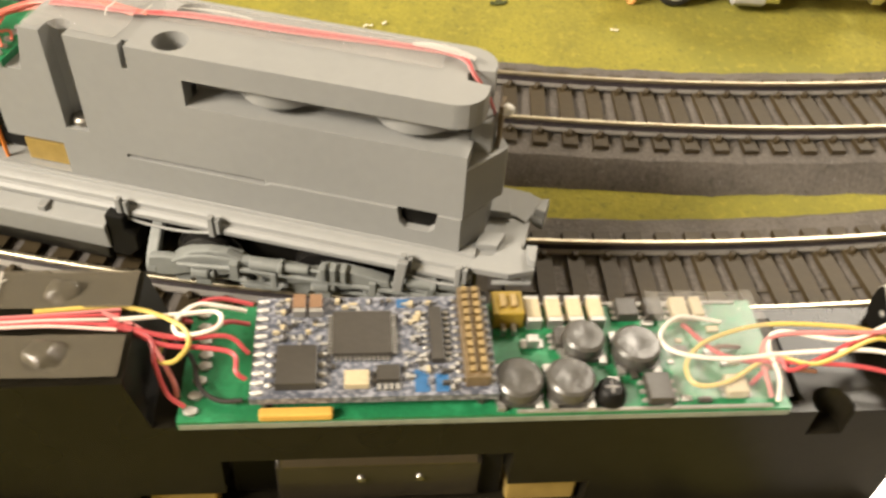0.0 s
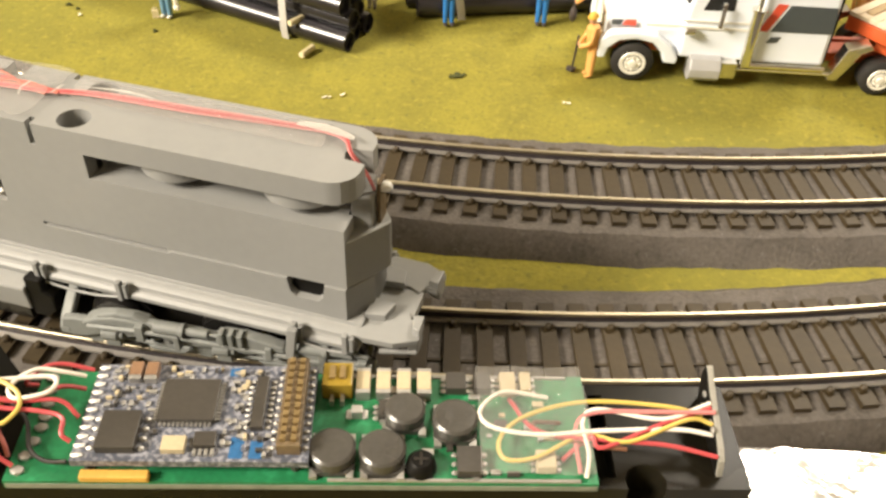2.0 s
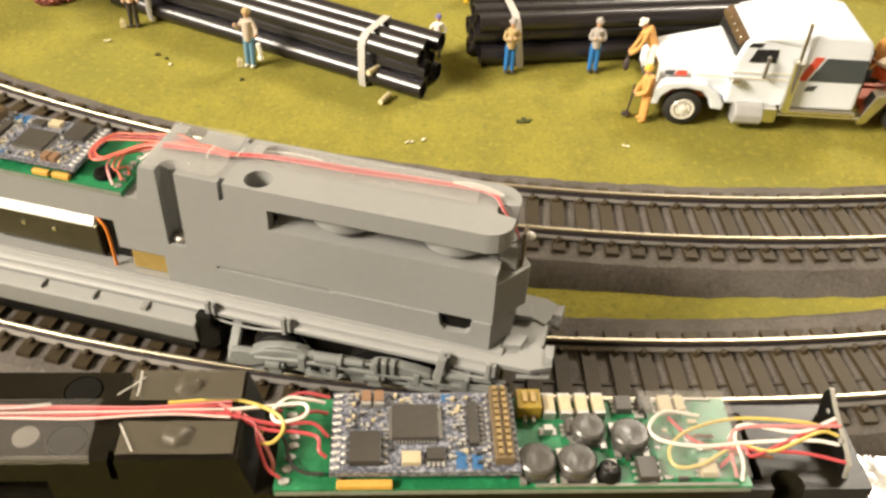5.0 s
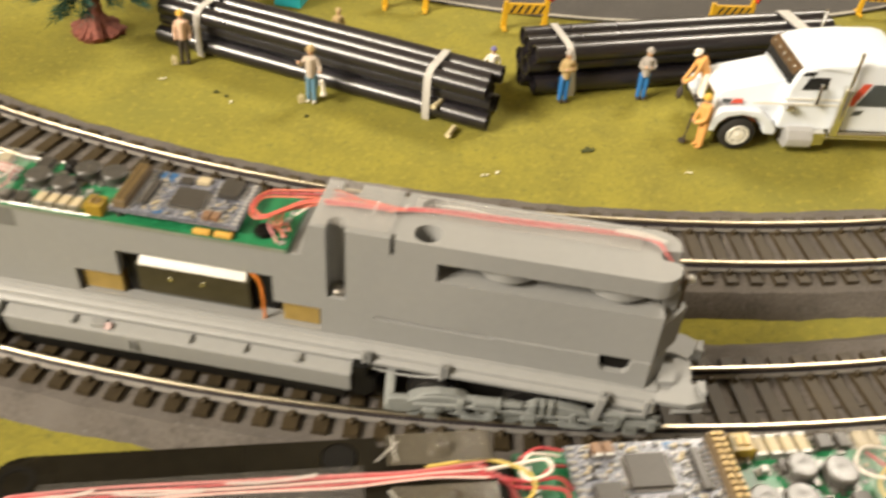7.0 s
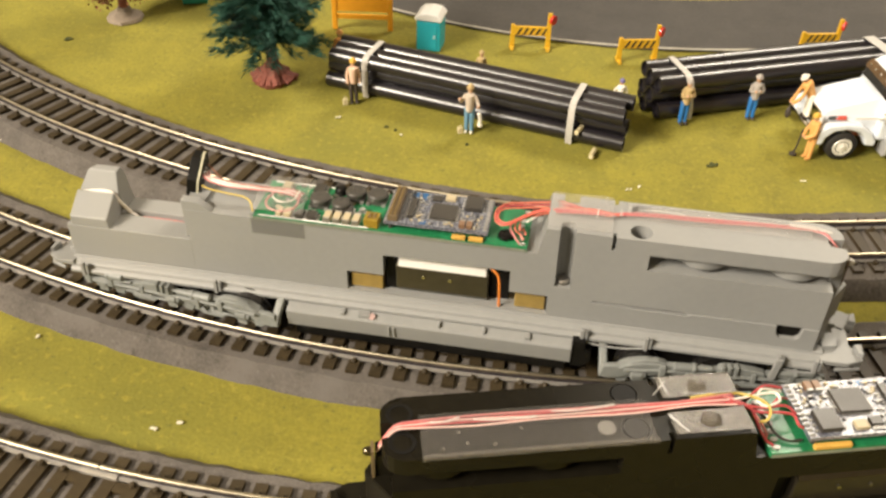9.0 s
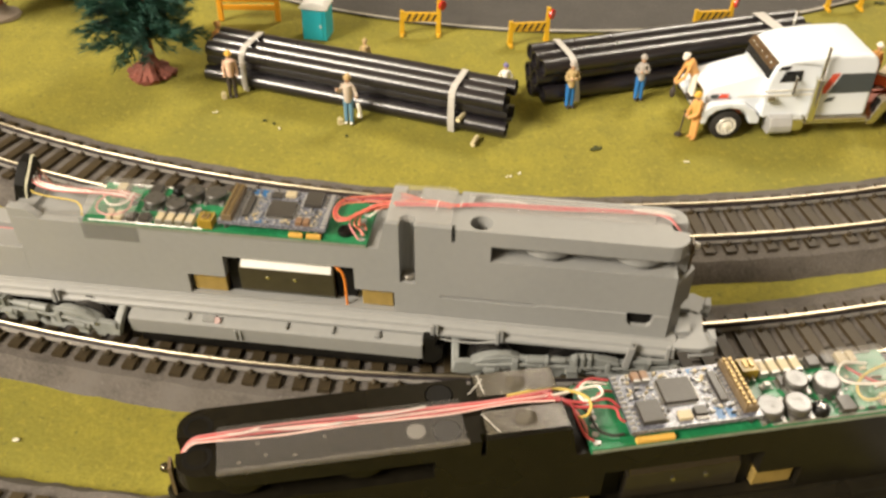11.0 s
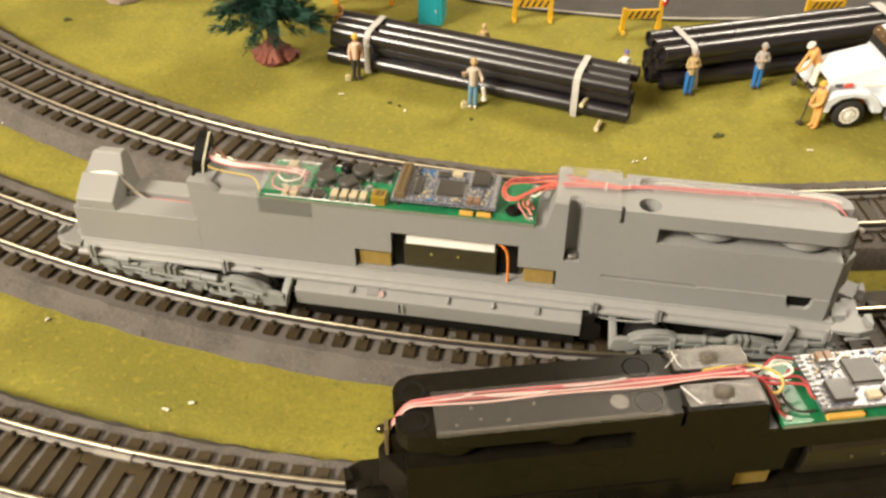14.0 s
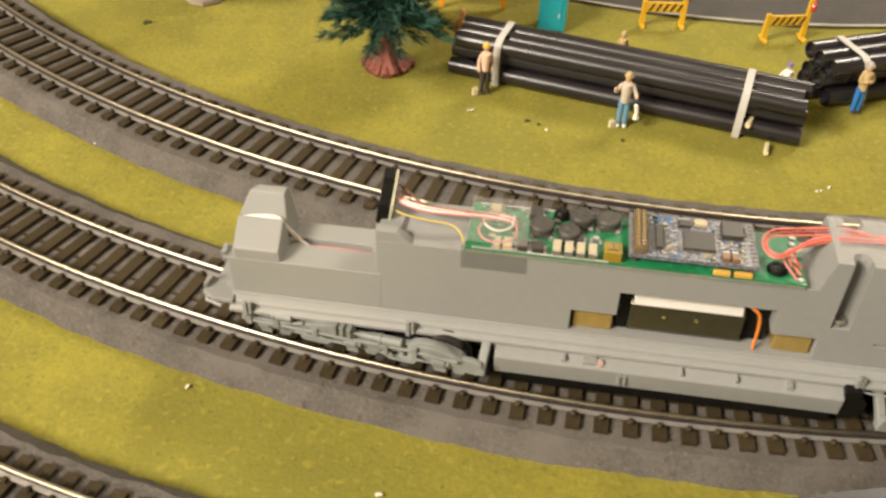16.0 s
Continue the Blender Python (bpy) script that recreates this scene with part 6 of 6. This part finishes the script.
def flat_trailer(m):
    trailer = thing("flatbed_trailer", "flatbed trailer with pale wooden deck and orange-red frame", "trailer", m)
    length, wide = 84, 30
    bm = bmesh.new()
    for y in (0.8, wide - 0.8):
        prism(bm, [(0, 15.0), (0, 19.4), (length, 19.4), (length, 12.8), (10, 12.8), (5, 14.0)], y - 0.7, y + 0.7, "y")
    for x in (0.8, 21, 42, 63, length - 0.8):
        box(bm, x - 0.7, x + 0.7, 0.8, wide - 0.8, 15.2, 19.2)
    box(bm, 4, length, 9, 21, 10.7, 15.4)
    part("trailer_frame", bm, TRAILER_RED, trailer, "orange-red trailer frame", edge=0.25)
    for k in range(10):
        bm = bmesh.new()
        box(bm, 0.2, length - 0.2, k * 3 + 0.08, k * 3 + 2.92, 19.4, 20.6 + (0.06 if k % 2 else 0))
        part("plank", bm, DECK, trailer, edge=0.15)
    for y in (3.4, 13.8, 24.2):
        bm = bmesh.new()
        box(bm, 3.0, length - 3, y, y + 2.4, 20.5, 20.9)
        part("deck_strip", bm, DECK_STRIP, trailer, "brown strip along the deck", edge=0.1)
    return trailer


TRAILER = at(166.2, 243.4, 0, 41)
flat_trailer(TRAILER)
for k, (y, z) in enumerate(((9.9, 24.1), (16.8, 24.1), (23.7, 24.1), (13.4, 29.6), (20.3, 29.6))):
    bm = bmesh.new()
    lathe(bm, (23 + k % 2 - (1.5 if z > 26 else 0), y, z), (1, 0, 0), [(1.5, 2.7), (0, 2.7), (0, 3.2), (48, 3.2), (48, 2.7), (46.5, 2.7)], 24)
    solid("loose_pipe", bm, PIPE, "glossy black pipe loaded on the flatbed trailer", "pipe", TRAILER, group="pipes on the trailer")

# ---- barricades, fence, toilets ----


def barricade(x, y, turn):
    b = thing("barricade", "yellow striped barricade with a red warning lamp at the roadside", "barricade", at(x, y, 0, turn), group="yellow barricades along the road")
    for px in (0, 16.6):
        bm = bmesh.new()
        prism(bm, [(px - 1.2, 0), (px + 1.2, 0), (px + 0.9, 11.6 if px == 0 else 17.6), (px - 0.9, 11.6 if px == 0 else 17.6)], -0.7, 0.7, "y")
        prism(bm, [(-3.6, 0), (3.6, 0), (3.2, 1.2), (-3.2, 1.2)], px - 0.8, px + 0.8, "x")
        part("post", bm, FENCE_YELLOW, b, edge=0.2)
    bm = bmesh.new()
    box(bm, 0.4, 16.2, -0.55, 0.55, 6.4, 10.8)
    rail = part("panel", bm, FENCE_YELLOW, b, edge=0.2)
    for k in range(5):
        bm = bmesh.new()
        prism(bm, [(1.6 + 2.9 * k, 6.9), (2.7 + 2.9 * k, 6.9), (4.5 + 2.9 * k, 10.2), (3.4 + 2.9 * k, 10.2)], -0.7, -0.5, "y")
        part("stripe", bm, MARK_BLACK, rail, "black slanting stripe")
    bm = bmesh.new()
    lathe(bm, (18.2, 0, 14.2), (0.75, -0.65, 0), [(-0.8, 1.4), (-0.6, 2.2), (0.6, 2.2), (0.8, 1.4)], 20)
    part("warning_lamp", bm, LIGHT_RED, b, "round red lamp")


for x, y, turn in ((-35.0, 348.0, -4), (13.0, 335.0, 3), (100.0, 343.5, 3), (174.0, 366.0, 0)):
    barricade(x, y, turn)

fence = thing("orange_fence", "orange two-rail construction fence at the roadside", "fence", at(-118.5, 366.0, 0, -4))
for px in (0, 26.5):
    bm = bmesh.new()
    box(bm, px - 1.2, px + 1.2, -1, 1, 0, 16.0)
    part("post", bm, FENCE_ORANGE, fence, edge=0.25)
for z0, z1 in ((5.4, 7.8), (9.2, 16.0)):
    bm = bmesh.new()
    box(bm, 0, 26.5, -0.6, 0.6, z0, z1)
    part("rail", bm, FENCE_ORANGE, fence, edge=0.2)


def booth(m, wall_mat, label):
    b = thing("portable_toilet", label, "portable toilet", m, group="portable toilets")
    bm = bmesh.new()
    box(bm, -6.2, 6.2, -6.2, 6.2, 0, 18.6)
    body = part("cabin", bm, wall_mat, b, edge=0.5)
    bm = bmesh.new()
    box(bm, -4.4, 4.4, -6.6, -6.0, 1.2, 17.2)
    door = part("door", bm, wall_mat, b, edge=0.2)
    bm = bmesh.new()
    box(bm, 2.9, 3.6, -7.0, -6.5, 8.0, 10.0)
    part("latch", bm, WHITE_ROOF, door)
    bm = bmesh.new()
    prism(bm, [(-7.0, 18.4), (7.0, 18.4), (7.0, 20.0), (4.6, 22.2), (0, 23.0), (-4.6, 22.2), (-7.0, 20.0)], -7.2, 7.2, "y")
    part("roof", bm, WHITE_ROOF, b, "rounded white roof", edge=0.5)


booth(at(-73.0, 348.5, 0, -14) @ Matrix.Diagonal((0.90, 0.88, 0.80, 1)), TURQUOISE, "turquoise portable toilet with a white rounded roof")
booth(at(-191.0, 398.0, 0, 10), TEAL, "dark teal portable toilet behind the pine tree")

# ---- trees ----


def pine(x, y):
    tree = thing("pine_tree", "dark green model pine tree with a red-brown root base", "tree", at(x, y))
    bm = bmesh.new()
    lathe(bm, (0, 0, 0), (0.02, 0, 1), [(0, 4.0), (2, 3.2), (12, 2.4), (60, 1.6), (112, 0.4)], 12)
    trunk = part("trunk", bm, BARK, tree)
    bm = bmesh.new()
    rng = random.Random(8)
    for k in range(15):
        a = 2 * math.pi * k / 15 + rng.uniform(-0.15, 0.15)
        far = rng.uniform(7.5, 10.5)
        tube(bm, [(1.5 * math.cos(a), 1.5 * math.sin(a), 7.0), (far * 0.5 * math.cos(a), far * 0.5 * math.sin(a), rng.uniform(2.4, 3.8)), (far * math.cos(a + 0.1), far * math.sin(a + 0.1), 0.5)], rng.uniform(1.0, 2.2), 7, 4)
    ball(bm, (0, 0, 0.8), 8.2, 8.2, 2.6, 2)
    part("root_base", bm, BARK, tree, "spreading red-brown root base")
    # boughs carry many fine needle tufts
    verts, faces = [], []
    for level in range(17):
        z = 20 + level * 5.7
        reach = 26 * (1 - level / 18.5) ** 0.9
        boughs = 17 - level // 2
        for k in range(boughs):
            a = 2 * math.pi * (k + rng.random()) / boughs
            long = reach * rng.uniform(0.7, 1.08)
            droop = rng.uniform(-0.30, 0.05)
            for j in range(int(10 + long * 0.9)):
                f = (j + rng.random()) / (10 + long * 0.9)
                c = Vector((math.cos(a) * long * f, math.sin(a) * long * f, z + droop * long * f + rng.uniform(-1.3, 1.3)))
                c += Vector((-math.sin(a), math.cos(a), 0)) * rng.uniform(-1, 1) * (0.6 + 2.6 * f * (1 - 0.5 * f))
                for blade in range(9):
                    w = Vector((math.cos(a + rng.uniform(-0.9, 0.9)), math.sin(a + rng.uniform(-0.9, 0.9)), rng.uniform(-0.5, 0.5))) * rng.uniform(2.6, 6.0)
                    side = w.cross(Vector((rng.uniform(-1, 1), rng.uniform(-1, 1), rng.uniform(-1, 1)))).normalized() * rng.uniform(0.08, 0.19)
                    i = len(verts)
                    verts += [(c + side) * MM, (c - side) * MM, (c + w) * MM, (c + w * 0.5 + side * 1.6) * MM]
                    faces += [(i, i + 1, i + 2), (i, i + 2, i + 3)]
    me = bpy.data.meshes.new("crown")
    me.from_pydata(verts, [], faces)
    me.materials.append(PINE)
    crown = new("crown", me)
    crown.parent = tree
    tagged(crown, "drooping boughs of dark green needles", kind="stuff")


pine(-142.0, 315.0)


def autumn_tree(x, y):
    tree = thing("autumn_tree", "rust-brown model tree on a grey stone-like base", "tree", at(x, y))
    rng = random.Random(4)
    bm = bmesh.new()
    lathe(bm, (0, 0, 0), (0, 0, 1), [(0, 8.6), (1.4, 8.0), (2.6, 6.0), (4.0, 3.5), (6.0, 2.6)], 16)
    for v in bm.verts:
        v.co += Vector((noise.noise(v.co * 300), noise.noise(v.co * 300 + Vector((5, 0, 0))), 0)) * 1.2 * MM
    part("base", bm, GREY_BASE, tree, "grey moulded tree base")
    bm = bmesh.new()
    lathe(bm, (0, 0, 4), (0.03, 0, 1), [(0, 2.4), (10, 1.9), (28, 1.4), (60, 0.5)], 10)
    for k in range(9):
        a = k * 2.4
        z = 18 + 4 * k
        tube(bm, [(0, 0, z), (6 * math.cos(a), 6 * math.sin(a), z + 5), (17 * math.cos(a), 17 * math.sin(a), z + 9)], 0.7, 6, 4)
    part("trunk", bm, BARK, tree)
    verts, faces = [], []
    for k in range(190):
        a, z = rng.uniform(0, 6.3), 13 + 58 * rng.random()
        reach = (31 * math.sin(math.pi * (z - 3) / 78)) * rng.uniform(0.35, 1.0)
        c = Vector((reach * math.cos(a), reach * math.sin(a), z))
        for j in range(46):
            p = c + Vector((rng.gauss(0, 2.4), rng.gauss(0, 2.4), rng.gauss(0, 1.9)))
            u = Vector((rng.uniform(-1, 1), rng.uniform(-1, 1), rng.uniform(-1, 1))).normalized() * rng.uniform(0.6, 1.3)
            w = u.orthogonal().normalized() * rng.uniform(0.5, 1.0)
            i = len(verts)
            verts += [(p - u) * MM, (p + w) * MM, (p + u) * MM, (p - w) * MM]
            faces.append((i, i + 1, i + 2, i + 3))
    me = bpy.data.meshes.new("crown")
    me.from_pydata(verts, [], faces)
    me.materials.append(RUST_LEAF)
    crown = new("crown", me)
    crown.parent = tree
    tagged(crown, "clumps of rust-brown leaves", kind="stuff")


autumn_tree(-220.5, 375.0)

# ---- foil, clumps and specks on the grass ----
bm = bmesh.new()
rows = []
for j in range(46):
    row = []
    for i in range(61):
        x, y = 78 + 3.6 * i, 121.5 - 3.0 * j
        x += 3.0 * noise.noise(Vector((y * 0.07, 1, 0))) * (i == 0)
        y += 1.2 * noise.noise(Vector((x * 0.08, 2, 0))) * (j == 0)
        low = min(1.0, 0.3 + j / 9)
        z = 1.2 + 1.6 * low + 1.6 * low * noise.noise(Vector((x * 0.05, y * 0.06, 0))) + 1.5 * low * abs(noise.noise(Vector((x * 0.13, y * 0.15, 7))))
        row.append((x, y, z))
    rows.append(row)
film(bm, rows)
made = bmesh.ops.extrude_face_region(bm, geom=bm.faces[:])
for v in [g for g in made["geom"] if isinstance(g, bmesh.types.BMVert)]:
    v.co.z -= 0.25 * MM
solid("foil_sheet", bm, FOIL, "crumpled bright silver-white foil sheet lying beside the track", "foil")

rng = random.Random(21)
for x, y, r in ((35.1, 249.1, 1.9), (33.0, 248.0, 1.2), (-239.9, 351.4, 2.2), (-92, 275, 0.9), (-88.5, 272.5, 0.8), (-60, 262, 0.8), (205, 372, 3.0)):
    bm = bmesh.new()
    for k in range(7):
        ball(bm, (rng.uniform(-r, r) * 0.8, rng.uniform(-r, r) * 0.5, 0.1), r * rng.uniform(0.3, 0.6), r * rng.uniform(0.3, 0.6), 0.5, 1)
    solid("moss_clump", bm, CLUMP, "small dark green clump on the grass mat", "clump", at(x, y), group="dark clumps on the grass")
for x, y in ((-1.3, 231.9), (2.5, 233.5), (-192.2, 153.6), (-239.8, 263.0), (-86.5, 268.5), (-112, 282), (-150, 118.5), (-144, 121), (-100, 143), (-176, 214), (66, 238)):
    bm = bmesh.new()
    for k in range(3):
        ball(bm, (rng.uniform(-1.2, 1.2), rng.uniform(-0.5, 0.5), 0.25), rng.uniform(0.4, 0.9), rng.uniform(0.3, 0.5), 0.3, 1)
    solid("pale_speck", bm, FLECK, "tiny pale speck of debris on the grass mat", "debris", at(x, y, 0, rng.uniform(0, 90)), group="pale specks on the grass")

for which in TRACKS:
    lay_track(which)
